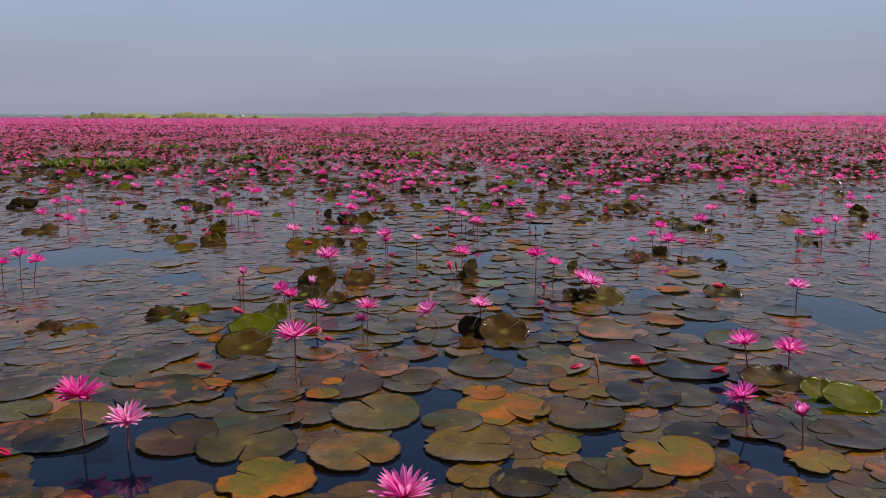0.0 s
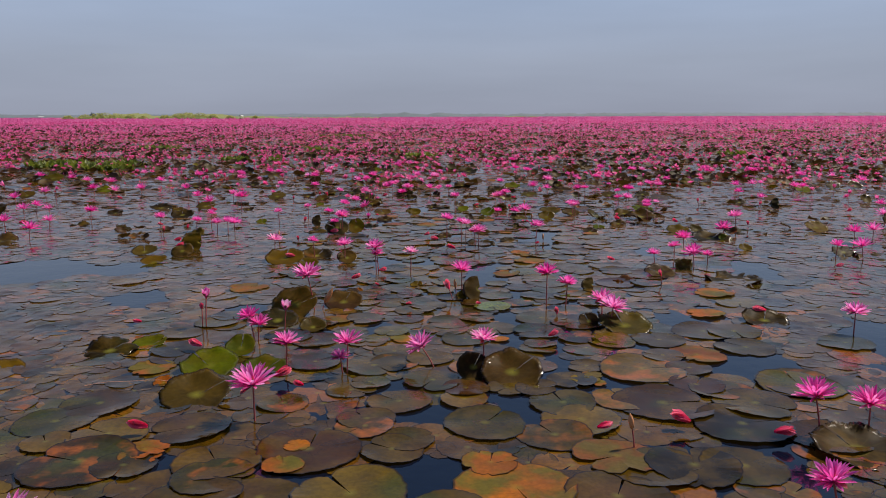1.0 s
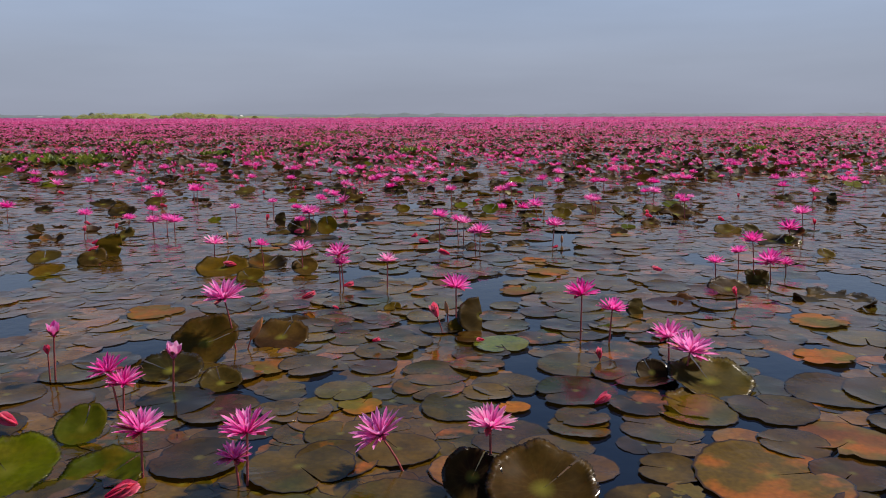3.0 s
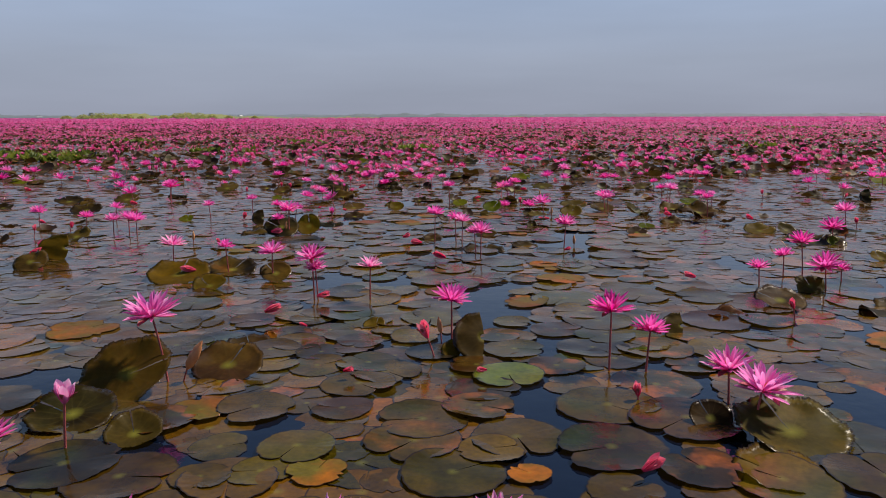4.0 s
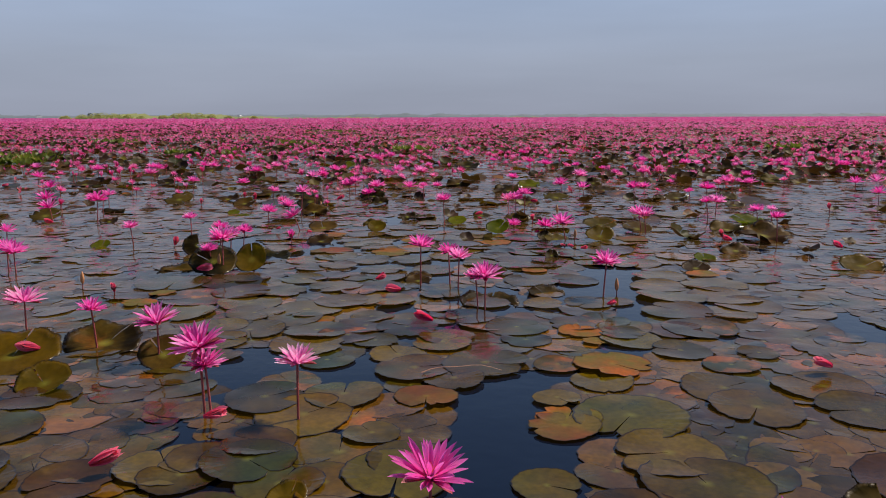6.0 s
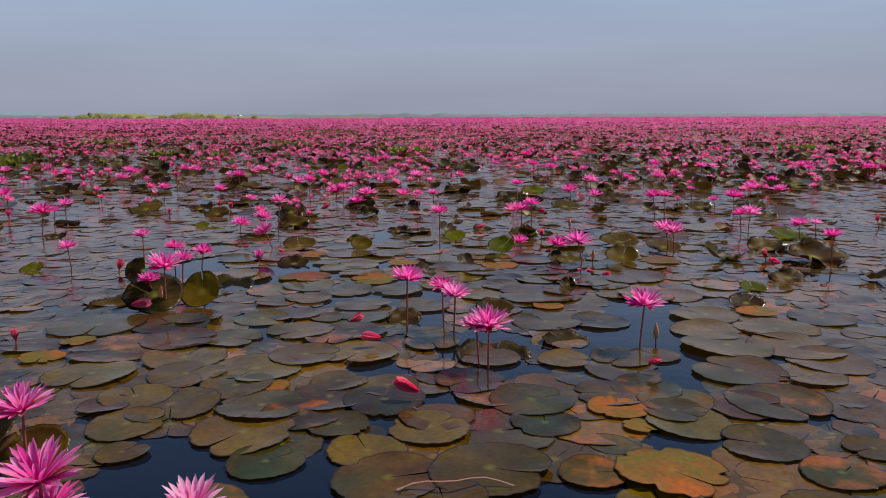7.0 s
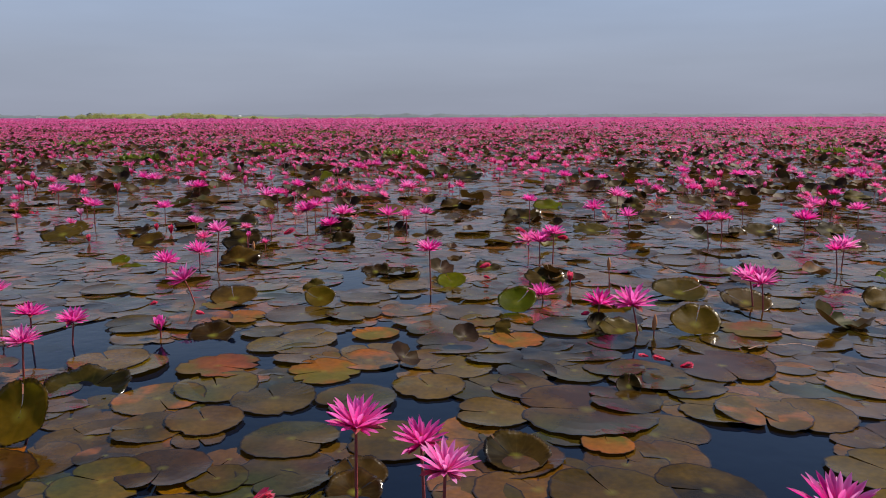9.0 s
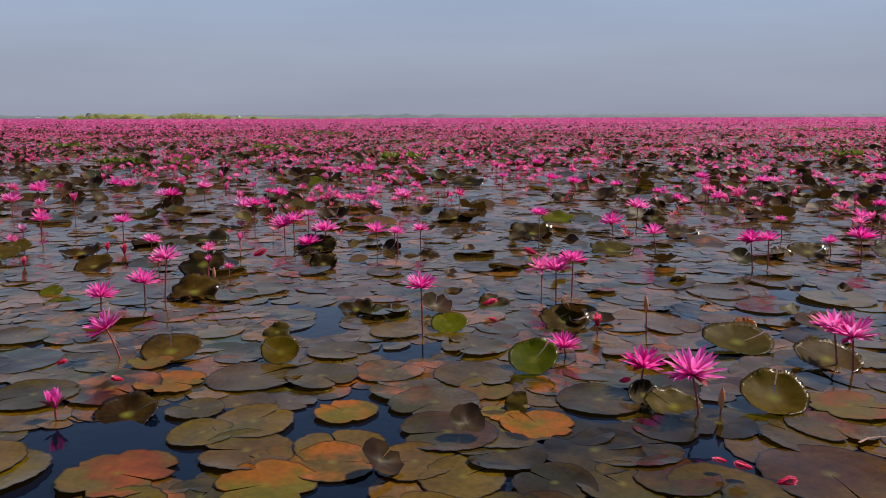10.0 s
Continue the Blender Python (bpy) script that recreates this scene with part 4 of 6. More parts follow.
raised(-1.82, 4.79, 0.150, 0.150, 10, 8, "d")
raised(1.89, 3.25, 0.131, 0.131, 13, 3, "e")
raised(1.79, 3.41, 0.092, 0.092, 17, -2, "e")
raised(1.62, 3.46, 0.174, 0.174, 6, -7, "d")
raised(-1.35, 4.38, 0.050, 0.050, 20, 9, "o")
raised(-1.10, 4.85, 0.086, 0.086, 28, 4, "e")
raised(-1.19, 4.48, 0.145, 0.145, 15, -1, "e")
raised(-0.92, 4.51, 0.123, 0.123, 7, -6, "e")
raised(-0.77, 5.33, 0.086, 0.086, 16, 10, "n")
raised(-1.02, 5.42, 0.135, 0.135, 12, 5, "d")
raised(2.06, 5.42, 0.140, 0.140, 8, -5, "d")
raised(-2.45, 8.27, 0.093, 0.100, 59, 5, "y")
raised(-2.46, 7.90, 0.109, 0.109, 30, 0, "n")
raised(-1.43, 7.49, 0.172, 0.172, 13, -5, "y")
raised(-1.17, 7.30, 0.093, 0.093, 20, -10, "y")
raised(-1.15, 7.72, 0.150, 0.150, 10, 6, "d")
raised(-0.67, 6.23, 0.093, 0.093, 7, 1, "n")
raised(-0.98, 5.68, 0.160, 0.160, 24, -4, "g")
raised(-0.69, 5.88, 0.130, 0.130, 17, -9, "n")
raised(-0.84, 7.58, 0.091, 0.091, 30, 7, "d")
raised(0.24, 6.14, 0.059, 0.112, 46, 2, "n")
raised(0.16, 6.16, 0.037, 0.050, 45, -3, "y")
raised(1.12, 6.46, 0.044, 0.064, 48, -8, "n")
raised(1.48, 6.72, 0.095, 0.095, 5, 8, "r")
raised(-0.61, 6.39, 0.032, 0.032, 41, 3, "o")
raised(0.91, 6.11, 0.069, 0.069, 7, -2, "e")
raised(-0.19, 6.57, 0.050, 0.050, 20, -7, "y")
raised(-1.49, 9.94, 0.051, 0.083, 56, 9, "d")
raised(-1.33, 9.20, 0.150, 0.150, 2, 4, "d")
raised(-0.97, 9.37, 0.100, 0.100, 46, -5, "y")
raised(-1.15, 9.25, 0.140, 0.140, 30, 10, "b")
raised(-0.97, 9.69, 0.147, 0.147, 3, -6, "d")
raised(0.73, 8.68, 0.097, 0.097, 7, 10, "d")
raised(0.05, 9.02, 0.072, 0.072, 12, 5, "d")
raised(1.85, 9.67, 0.069, 0.069, 14, 0, "e")
raised(0.45, 9.19, 0.092, 0.092, 11, -5, "d")
raised(2.11, 9.86, 0.098, 0.098, 19, -10, "d")
raised(-0.78, 10.97, 0.116, 0.116, 14, 6, "n")
raised(-0.35, 10.97, 0.075, 0.075, 31, 1, "y")
raised(-0.44, 11.31, 0.060, 0.060, 27, -4, "n")
raised(0.29, 11.39, 0.081, 0.081, 21, -9, "e")
raised(-0.13, 11.66, 0.082, 0.082, 23, 7, "d")
raised(0.03, 11.60, 0.094, 0.094, 12, 2, "d")
raised(0.81, 11.41, 0.111, 0.111, 19, -3, "n")
raised(0.60, 10.84, 0.092, 0.092, 29, -8, "e")
raised(0.54, 11.84, 0.078, 0.078, 18, 8, "d")
raised(1.48, 11.06, 0.140, 0.140, 12, 3, "g")
raised(1.33, 10.44, 0.108, 0.108, 22, -7, "y")
raised(1.03, 10.42, 0.096, 0.096, 12, 9, "n")
raised(0.94, 10.54, 0.055, 0.055, 36, 4, "d")
raised(1.62, 11.46, 0.050, 0.050, 16, -6, "o")
raised(-1.63, 11.86, 0.084, 0.084, 5, 10, "e")
raised(-1.80, 12.10, 0.059, 0.059, 19, 5, "e")
raised(-1.03, 11.97, 0.143, 0.143, 14, 0, "d")
raised(-1.88, 12.69, 0.119, 0.119, 17, -5, "d")
raised(0.51, 10.46, 0.035, 0.048, 48, -10, "n")
raised(-0.46, 12.77, 0.086, 0.086, 29, 6, "d")
raised(0.13, 13.10, 0.129, 0.129, 6, 1, "d")
raised(-0.31, 13.59, 0.121, 0.121, 6, -4, "d")
raised(0.94, 13.96, 0.172, 0.172, 13, -9, "d")
raised(1.11, 12.94, 0.125, 0.125, 10, 7, "d")
raised(1.43, 13.24, 0.151, 0.151, 12, 2, "n")
raised(1.30, 14.92, 0.150, 0.150, 11, -3, "e")
raised(2.10, 14.73, 0.107, 0.107, 40, -8, "d")
raised(2.14, 13.95, 0.151, 0.151, 15, 8, "d")
raised(-2.17, 13.16, 0.131, 0.131, 13, 3, "d")
raised(2.88, 15.29, 0.158, 0.158, 12, -2, "n")
raised(2.70, 13.12, 0.129, 0.129, 18, -7, "n")
raised(4.40, 17.76, 0.141, 0.141, 24, 9, "d")
raised(1.64, 16.80, 0.127, 0.127, 18, 4, "d")
raised(0.61, 18.63, 0.231, 0.231, 9, -1, "d")
raised(-1.63, 18.67, 0.193, 0.193, 14, -6, "e")
raised(-4.37, 16.59, 0.218, 0.218, 9, 10, "d")
raised(-2.70, 13.38, 0.097, 0.097, 26, 5, "n")
raised(-3.40, 10.67, 0.143, 0.143, 16, 0, "d")
raised(1.80, 6.90, 0.127, 0.127, 15, -5, "d")
raised(2.31, 6.60, 0.222, 0.222, 2, -10, "d")
raised(2.82, 11.32, 0.154, 0.154, 8, 6, "e")
raised(-0.71, 10.36, 0.100, 0.100, 10, 1, "d")
raised(-2.66, 12.98, 0.152, 0.152, 17, -4, "n")
raised(-6.22, 10.99, 0.244, 0.244, 11, -9, "d")
raised(-4.61, 8.53, 0.197, 0.197, 10, 7, "n")
raised(-2.85, 7.97, 0.119, 0.119, 15, 2, "n")
raised(-2.59, 7.49, 0.112, 0.112, 11, -3, "y")
raised(-4.39, 9.86, 0.125, 0.125, 9, -8, "d")
raised(1.74, 10.85, 0.121, 0.121, 15, 8, "n")
raised(2.88, 8.68, 0.194, 0.194, 6, 3, "d")
raised(3.43, 9.13, 0.204, 0.204, 2, -2, "d")
raised(4.69, 11.50, 0.055, 0.095, 62, -7, "d")
raised(2.57, 10.33, 0.191, 0.191, 14, 9, "d")
raised(4.29, 9.36, 0.132, 0.132, 20, 4, "y")
raised(3.78, 7.81, 0.105, 0.105, 23, -1, "d")
raised(5.34, 9.71, 0.130, 0.130, 42, -6, "n")
raised(4.07, 7.60, 0.199, 0.199, 2, 10, "d")
raised(3.01, 8.77, 0.072, 0.072, 22, 5, "e")
raised(2.98, 8.15, 0.067, 0.067, 22, 0, "y")
raised(2.09, 7.25, 0.081, 0.081, 34, -5, "n")
raised(7.00, 14.47, 0.128, 0.128, 32, -10, "d")
raised(7.42, 14.46, 0.128, 0.128, 27, 6, "d")
raised(4.42, 12.06, 0.107, 0.107, 22, 1, "d")
raised(-1.84, 13.57, 0.170, 0.170, 11, -4, "d")
raised(-0.63, 13.34, 0.148, 0.148, 17, -9, "d")
raised(-4.43, 11.09, 0.107, 0.107, 11, 7, "d")
raised(-3.73, 9.59, 0.071, 0.071, 27, 2, "n")
raised(-8.03, 16.44, 0.218, 0.218, 17, -3, "y")
raised(-5.96, 14.20, 0.157, 0.157, 14, -8, "e")
raised(-6.75, 13.18, 0.126, 0.126, 24, 8, "n")
raised(-2.70, 11.42, 0.076, 0.076, 20, 3, "d")
raised(4.76, 15.54, 0.149, 0.149, 21, -2, "n")
raised(6.22, 13.92, 0.144, 0.144, 18, -7, "e")
raised(6.40, 12.27, 0.091, 0.091, 40, 9, "n")
raised(0.39, 14.87, 0.164, 0.164, 17, 4, "d")
raised(-3.38, 11.61, 0.135, 0.135, 21, -1, "n")
raised(-2.70, 8.99, 0.111, 0.111, 22, -6, "n")
raised(-3.98, 11.57, 0.146, 0.146, 11, 10, "d")
raised(-3.63, 11.27, 0.084, 0.084, 26, 5, "n")
raised(-2.23, 10.19, 0.068, 0.068, 16, 0, "e")
raised(-5.63, 13.98, 0.129, 0.129, 15, -5, "d")
raised(1.67, 9.32, 0.084, 0.084, 15, -10, "d")
raised(2.44, 10.82, 0.132, 0.132, 12, 6, "d")
raised(2.68, 9.31, 0.126, 0.126, 12, -4, "y")
raised(3.25, 13.16, 0.119, 0.119, 23, -9, "d")
raised(2.88, 9.31, 0.075, 0.075, 33, 7, "n")
raised(-1.53, 13.73, 0.185, 0.185, 8, 2, "d")
raised(-1.18, 12.60, 0.143, 0.143, 25, -3, "d")
raised(-3.02, 12.14, 0.120, 0.120, 4, -8, "d")
raised(3.14, 12.56, 0.104, 0.104, 14, 8, "d")
raised(2.52, 13.12, 0.077, 0.077, 29, 3, "d")
raised(4.96, 15.16, 0.133, 0.133, 16, -2, "d")
raised(-4.13, 15.30, 0.202, 0.202, 7, -7, "d")
raised(-3.58, 15.30, 0.121, 0.121, 16, 9, "d")
raised(-3.62, 17.38, 0.206, 0.206, 14, 4, "n")
raised(-2.79, 17.36, 0.165, 0.165, 12, -1, "d")
raised(-4.63, 14.98, 0.195, 0.195, 10, -6, "d")
raised(0.43, 8.44, 0.143, 0.143, 3, 10, "d")
raised(0.05, 9.10, 0.075, 0.075, 11, 5, "n")
raised(0.71, 8.82, 0.073, 0.073, 2, 0, "n")
raised(0.88, 9.77, 0.044, 0.044, 38, -5, "d")

# lilies: x, y, height, size across, lean in x and y, kind, tone, whether its stamens show
flower(-0.25, 7.10, 0.180, 0.142, 0.004, 0.0, "o", 2, True)
flower(-1.49, 3.00, 0.190, 0.219, -0.005, 0.0, "o", 0, True)
flower(-1.27, 2.90, 0.121, 0.191, 0.011, 0.0, "o", 2, True)
lying(-1.66, 2.76, 0.045, 0.123, -1, 0)
flower(-0.12, 2.19, 0.169, 0.213, 0.000, 0.0, "o", 1, True)
lying(-1.19, 3.79, 0.045, 0.155, -1, 1)
flower(-0.79, 3.94, 0.167, 0.220, 0.000, 0.0, "o", 1, True)
lying(-0.64, 4.28, 0.045, 0.105, -1, 0)
flower(-0.79, 4.62, 0.148, 0.166, 0.006, 0.0, "o", 1, True)
flower(-0.47, 4.57, 0.165, 0.172, 0.007, 0.0, "o", 1, True)
flower(-0.49, 4.57, 0.086, 0.119, -0.012, 0.0, "o", 1, True)
flower(-1.08, 5.16, 0.146, 0.150, -0.032, 0.0, "o", 0, True)
flower(-1.06, 5.14, 0.105, 0.160, 0.008, 0.0, "o", 1, True)
flower(-0.01, 4.66, 0.117, 0.174, -0.083, 0.0, "o", 1, True)
flower(0.23, 4.59, 0.171, 0.164, -0.002, 0.0, "o", 2, True)
lying(-1.32, 4.92, 0.045, 0.160, -1, 1)
lying(-0.81, 4.42, 0.045, 0.160, 1, 1)
flower(-1.46, 5.45, 0.189, 0.123, 0.011, 0.0, "h", 1, True)
flower(-1.48, 5.45, 0.120, 0.074, 0.001, 0.0, "b", 1, True)
flower(-0.94, 5.31, 0.145, 0.125, 0.011, 0.0, "h", 2, True)
lying(0.63, 5.10, 0.045, 0.124, 1, 0)
lying(-1.85, 5.43, 0.045, 0.098, -1, 0)
flower(1.58, 3.80, 0.164, 0.185, -0.033, 0.0, "o", 0, True)
flower(1.81, 3.86, 0.108, 0.188, -0.001, 0.0, "o", 1, True)
lying(1.35, 3.72, 0.045, 0.152, 1, 1)
lying(1.05, 3.83, 0.045, 0.157, -1, 0)
lying(0.65, 3.77, 0.045, 0.121, 1, 1)
spike(0.78, 3.66, 0.083, 0.070, -0.015)
flower(1.31, 3.11, 0.138, 0.156, -0.035, 0.0, "o", 0, True)
flower(1.43, 2.87, 0.147, 0.120, -0.013, 0.0, "h", 1, True)
flower(2.49, 5.27, 0.130, 0.178, 0.000, 0.0, "o", 1, True)
lying(2.13, 5.67, 0.045, 0.160, -1, 0)
flower(-3.32, 6.08, 0.172, 0.161, 0.041, 0.0, "o", 0, True)
flower(-3.42, 6.08, 0.222, 0.172, 0.010, 0.0, "o", 0, True)
flower(-3.57, 6.08, 0.155, 0.151, 0.009, 0.0, "o", 0, True)
flower(0.74, 6.01, 0.225, 0.184, 0.001, 0.0, "o", 0, True)
flower(0.87, 5.99, 0.156, 0.154, 0.011, 0.0, "o", 0, True)
flower(0.77, 5.69, 0.020, 0.098, -0.003, 0.0, "b", 0, True)
flower(1.06, 5.67, 0.117, 0.178, -0.007, 0.0, "o", 1, True)
flower(1.07, 5.49, 0.109, 0.212, 0.017, 0.0, "o", 1, True)
flower(1.89, 7.47, 0.096, 0.141, -0.009, 0.0, "o", 1, True)
flower(2.15, 7.76, 0.114, 0.137, -0.005, 0.0, "o", 0, True)
flower(2.20, 7.62, 0.215, 0.180, -0.020, 0.0, "o", 0, True)
flower(3.03, 8.93, 0.108, 0.212, -0.012, 0.0, "o", 0, True)
flower(3.25, 9.17, 0.207, 0.192, -0.022, 0.0, "o", 1, True)
flower(2.39, 7.55, 0.072, 0.124, -0.008, 0.0, "o", 1, True)
flower(1.74, 6.69, 0.062, 0.098, -0.013, 0.0, "b", 0, True)
lying(1.54, 7.49, 0.045, 0.098, -1, 0)
flower(-0.85, 5.89, 0.240, 0.211, -0.046, 0.0, "o", 1, True)
lying(0.28, 5.89, 0.045, 0.070, -1, 1)
lying(-0.23, 5.88, 0.045, 0.071, 1, 0)
spike(-0.81, 5.89, 0.050, 0.120, 0.026)
flower(0.10, 6.16, 0.081, 0.140, -0.036, 0.0, "b", 0, True)
flower(0.16, 6.37, 0.180, 0.176, -0.001, 0.0, "o", 0, True)
spike(0.12, 6.37, 0.043, 0.070, -0.006)
flower(-0.54, 7.14, 0.218, 0.180, -0.007, 0.0, "o", 1, True)
flower(-0.52, 7.14, 0.162, 0.139, -0.012, 0.0, "o", 1, True)
flower(-0.87, 7.66, 0.154, 0.176, 0.002, 0.0, "o", 1, True)
flower(-1.60, 8.10, 0.127, 0.184, 0.003, 0.0, "o", 2, True)
flower(-1.17, 7.82, 0.162, 0.120, -0.013, 0.0, "o", 0, True)
lying(-1.33, 7.70, 0.045, 0.160, -1, 0)
flower(-1.50, 8.75, 0.020, 0.097, 0.003, 0.0, "b", 1, True)
spike(-1.73, 8.90, 0.031, 0.070, 0.001)
lying(-0.70, 6.72, 0.045, 0.152, 1, 0)
lying(-0.46, 6.47, 0.045, 0.070, -1, 0)
lying(-0.51, 7.03, 0.045, 0.129, 1, 1)
lying(1.53, 7.47, 0.045, 0.121, -1, 1)
flower(0.06, 8.99, 0.213, 0.166, 0.003, 0.0, "o", 0, True)
flower(0.22, 8.96, 0.187, 0.134, -0.008, 0.0, "o", 0, True)
flower(0.26, 8.84, 0.179, 0.148, 0.006, 0.0, "o", 1, True)
flower(0.38, 8.45, 0.157, 0.181, 0.002, 0.0, "o", 1, True)
flower(0.35, 8.47, 0.148, 0.124, -0.013, 0.0, "o", 1, True)
lying(0.14, 8.10, 0.045, 0.160, -1, 1)
lying(-0.18, 8.95, 0.045, 0.113, 1, 0)
lying(-0.03, 8.70, 0.045, 0.148, -1, 0)
flower(0.98, 8.66, 0.183, 0.169, 0.013, 0.0, "o", 1, True)
spike(1.07, 8.75, 0.022, 0.070, -0.001)
lying(0.94, 8.38, 0.045, 0.084, 1, 0)
flower(-1.11, 9.35, 0.200, 0.192, 0.004, 0.0, "o", 1, True)
flower(-1.19, 9.41, 0.121, 0.127, -0.014, 0.0, "o", 0, True)
flower(-1.23, 9.94, 0.130, 0.147, 0.010, 0.0, "o", 1, True)
flower(-1.41, 10.34, 0.124, 0.140, 0.003, 0.0, "o", 0, True)
flower(-1.25, 10.34, 0.098, 0.140, 0.016, 0.0, "o", 0, True)
flower(-1.72, 10.66, 0.153, 0.127, -0.001, 0.0, "o", 1, True)
flower(-1.70, 10.20, 0.022, 0.116, 0.012, 0.0, "b", 1, True)
lying(-1.23, 9.24, 0.045, 0.160, 1, 1)
spike(-1.14, 9.36, 0.043, 0.070, 0.003)
flower(0.95, 10.69, 0.081, 0.163, 0.009, 0.0, "o", 0, True)
flower(1.08, 10.45, 0.137, 0.197, -0.033, 0.0, "o", 0, True)
flower(1.75, 10.93, 0.143, 0.182, -0.027, 0.0, "o", 1, True)
flower(1.76, 10.84, 0.143, 0.190, -0.015, 0.0, "o", 1, True)
flower(0.94, 11.37, 0.038, 0.105, -0.003, 0.0, "b", 0, True)
flower(0.76, 11.06, 0.038, 0.150, -0.012, 0.0, "o", 0, True)
lying(0.47, 11.74, 0.045, 0.123, 1, 0)
lying(0.51, 11.43, 0.045, 0.070, -1, 0)
flower(0.19, 11.33, 0.216, 0.157, -0.006, 0.0, "o", 1, True)
flower(0.86, 12.06, 0.143, 0.185, -0.004, 0.0, "o", 0, True)
flower(0.94, 12.06, 0.191, 0.164, 0.003, 0.0, "o", 0, True)
flower(-0.96, 11.03, 0.121, 0.174, -0.055, 0.0, "o", 1, True)
flower(-0.92, 10.43, 0.036, 0.120, 0.000, 0.0, "h", 0, True)
flower(-1.41, 11.85, 0.057, 0.177, 0.006, 0.0, "o", 0, True)
flower(-1.26, 12.03, 0.086, 0.185, -0.001, 0.0, "o", 0, True)
flower(-1.13, 11.95, 0.228, 0.166, 0.022, 0.0, "o", 1, True)
flower(-1.65, 13.15, 0.122, 0.149, 0.009, 0.0, "o", 1, True)
flower(-1.08, 12.49, 0.105, 0.087, 0.013, 0.0, "h", 1, True)
spike(-1.03, 12.44, 0.020, 0.070, 0.002)
flower(-1.87, 13.26, 0.020, 0.140, -0.003, 0.0, "b", 0, True)
flower(-1.99, 13.26, 0.045, 0.109, 0.007, 0.0, "b", 1, True)
flower(-2.34, 12.87, 0.020, 0.101, 0.004, 0.0, "b", 0, True)
lying(-0.95, 13.06, 0.045, 0.160, 1, 1)
flower(2.14, 12.72, 0.189, 0.167, -0.024, 0.0, "o", 0, True)
flower(2.23, 12.72, 0.192, 0.151, -0.008, 0.0, "o", 0, True)
spike(1.14, 10.45, 0.028, 0.070, 0.001)
spike(1.15, 11.37, 0.102, 0.070, -0.006)
lying(1.06, 10.00, 0.045, 0.082, -1, 0)
lying(1.09, 9.92, 0.045, 0.089, 1, 0)
lying(1.01, 10.04, 0.045, 0.070, -1, 1)
lying(0.87, 10.65, 0.045, 0.070, 1, 0)
lying(-0.81, 10.67, 0.045, 0.073, -1, 1)
lying(-1.12, 10.84, 0.045, 0.070, 1, 0)
flower(3.01, 13.12, 0.137, 0.217, -0.015, 0.0, "o", 0, True)
flower(2.86, 13.22, 0.097, 0.124, -0.017, 0.0, "o", 0, True)
lying(0.88, 13.11, 0.045, 0.160, -1, 0)
flower(-0.57, 13.59, 0.126, 0.220, 0.004, 0.0, "o", 1, True)
flower(-0.64, 13.36, 0.068, 0.182, -0.005, 0.0, "o", 0, True)
flower(-0.91, 13.84, 0.129, 0.220, -0.003, 0.0, "o", 0, True)
flower(-0.84, 13.84, 0.167, 0.169, -0.002, 0.0, "o", 0, True)
flower(-0.78, 14.12, 0.168, 0.135, 0.001, 0.0, "o", 1, True)
flower(-0.03, 13.25, 0.163, 0.116, -0.005, 0.0, "o", 1, True)
flower(0.11, 13.58, 0.134, 0.142, 0.001, 0.0, "o", 1, True)
flower(-0.14, 16.00, 0.137, 0.220, -0.010, 0.0, "o", 1, True)
flower(-0.04, 16.53, 0.183, 0.145, 0.002, 0.0, "o", 1, True)
flower(-1.36, 14.76, 0.182, 0.172, -0.001, 0.0, "o", 0, True)
flower(-1.36, 15.78, 0.169, 0.199, 0.007, 0.0, "o", 0, True)
flower(1.00, 13.94, 0.197, 0.161, -0.004, 0.0, "o", 0, True)
flower(1.89, 14.56, 0.177, 0.220, 0.005, 0.0, "o", 1, True)
flower(1.60, 14.10, 0.112, 0.207, -0.014, 0.0, "o", 0, True)
flower(2.98, 15.73, 0.132, 0.171, -0.009, 0.0, "o", 0, True)
flower(4.11, 17.40, 0.156, 0.220, -0.013, 0.0, "o", 0, True)
flower(2.91, 14.09, 0.131, 0.100, -0.019, 0.0, "o", 0, True)
flower(2.53, 16.22, 0.147, 0.140, -0.008, 0.0, "o", 0, True)
flower(2.63, 15.87, 0.116, 0.147, -0.007, 0.0, "o", 0, True)
flower(-2.74, 13.86, 0.168, 0.169, 0.009, 0.0, "o", 0, True)
flower(-2.18, 13.99, 0.137, 0.173, 0.003, 0.0, "o", 0, True)
flower(-2.74, 13.61, 0.119, 0.121, 0.005, 0.0, "h", 2, True)
flower(-3.80, 15.37, 0.155, 0.220, 0.007, 0.0, "o", 1, True)
flower(-4.06, 16.31, 0.162, 0.212, 0.012, 0.0, "o", 0, True)
flower(-3.46, 17.19, 0.132, 0.220, -0.000, 0.0, "o", 1, True)
flower(-2.35, 16.56, 0.173, 0.219, 0.011, 0.0, "o", 2, True)
flower(-2.52, 16.03, 0.135, 0.220, 0.005, 0.0, "o", 0, True)
flower(-1.06, 19.12, 0.157, 0.220, 0.004, 0.0, "o", 0, True)
flower(-0.74, 18.65, 0.228, 0.181, 0.005, 0.0, "o", 0, True)
flower(-0.63, 16.01, 0.114, 0.136, 0.003, 0.0, "o", 0, True)
flower(1.62, 17.80, 0.170, 0.200, -0.004, 0.0, "o", 0, True)
flower(1.85, 17.44, 0.145, 0.220, -0.005, 0.0, "o", 0, True)
flower(3.51, 17.77, 0.176, 0.220, -0.019, 0.0, "o", 0, True)
flower(4.79, 17.06, 0.144, 0.139, -0.014, 0.0, "o", 1, True)
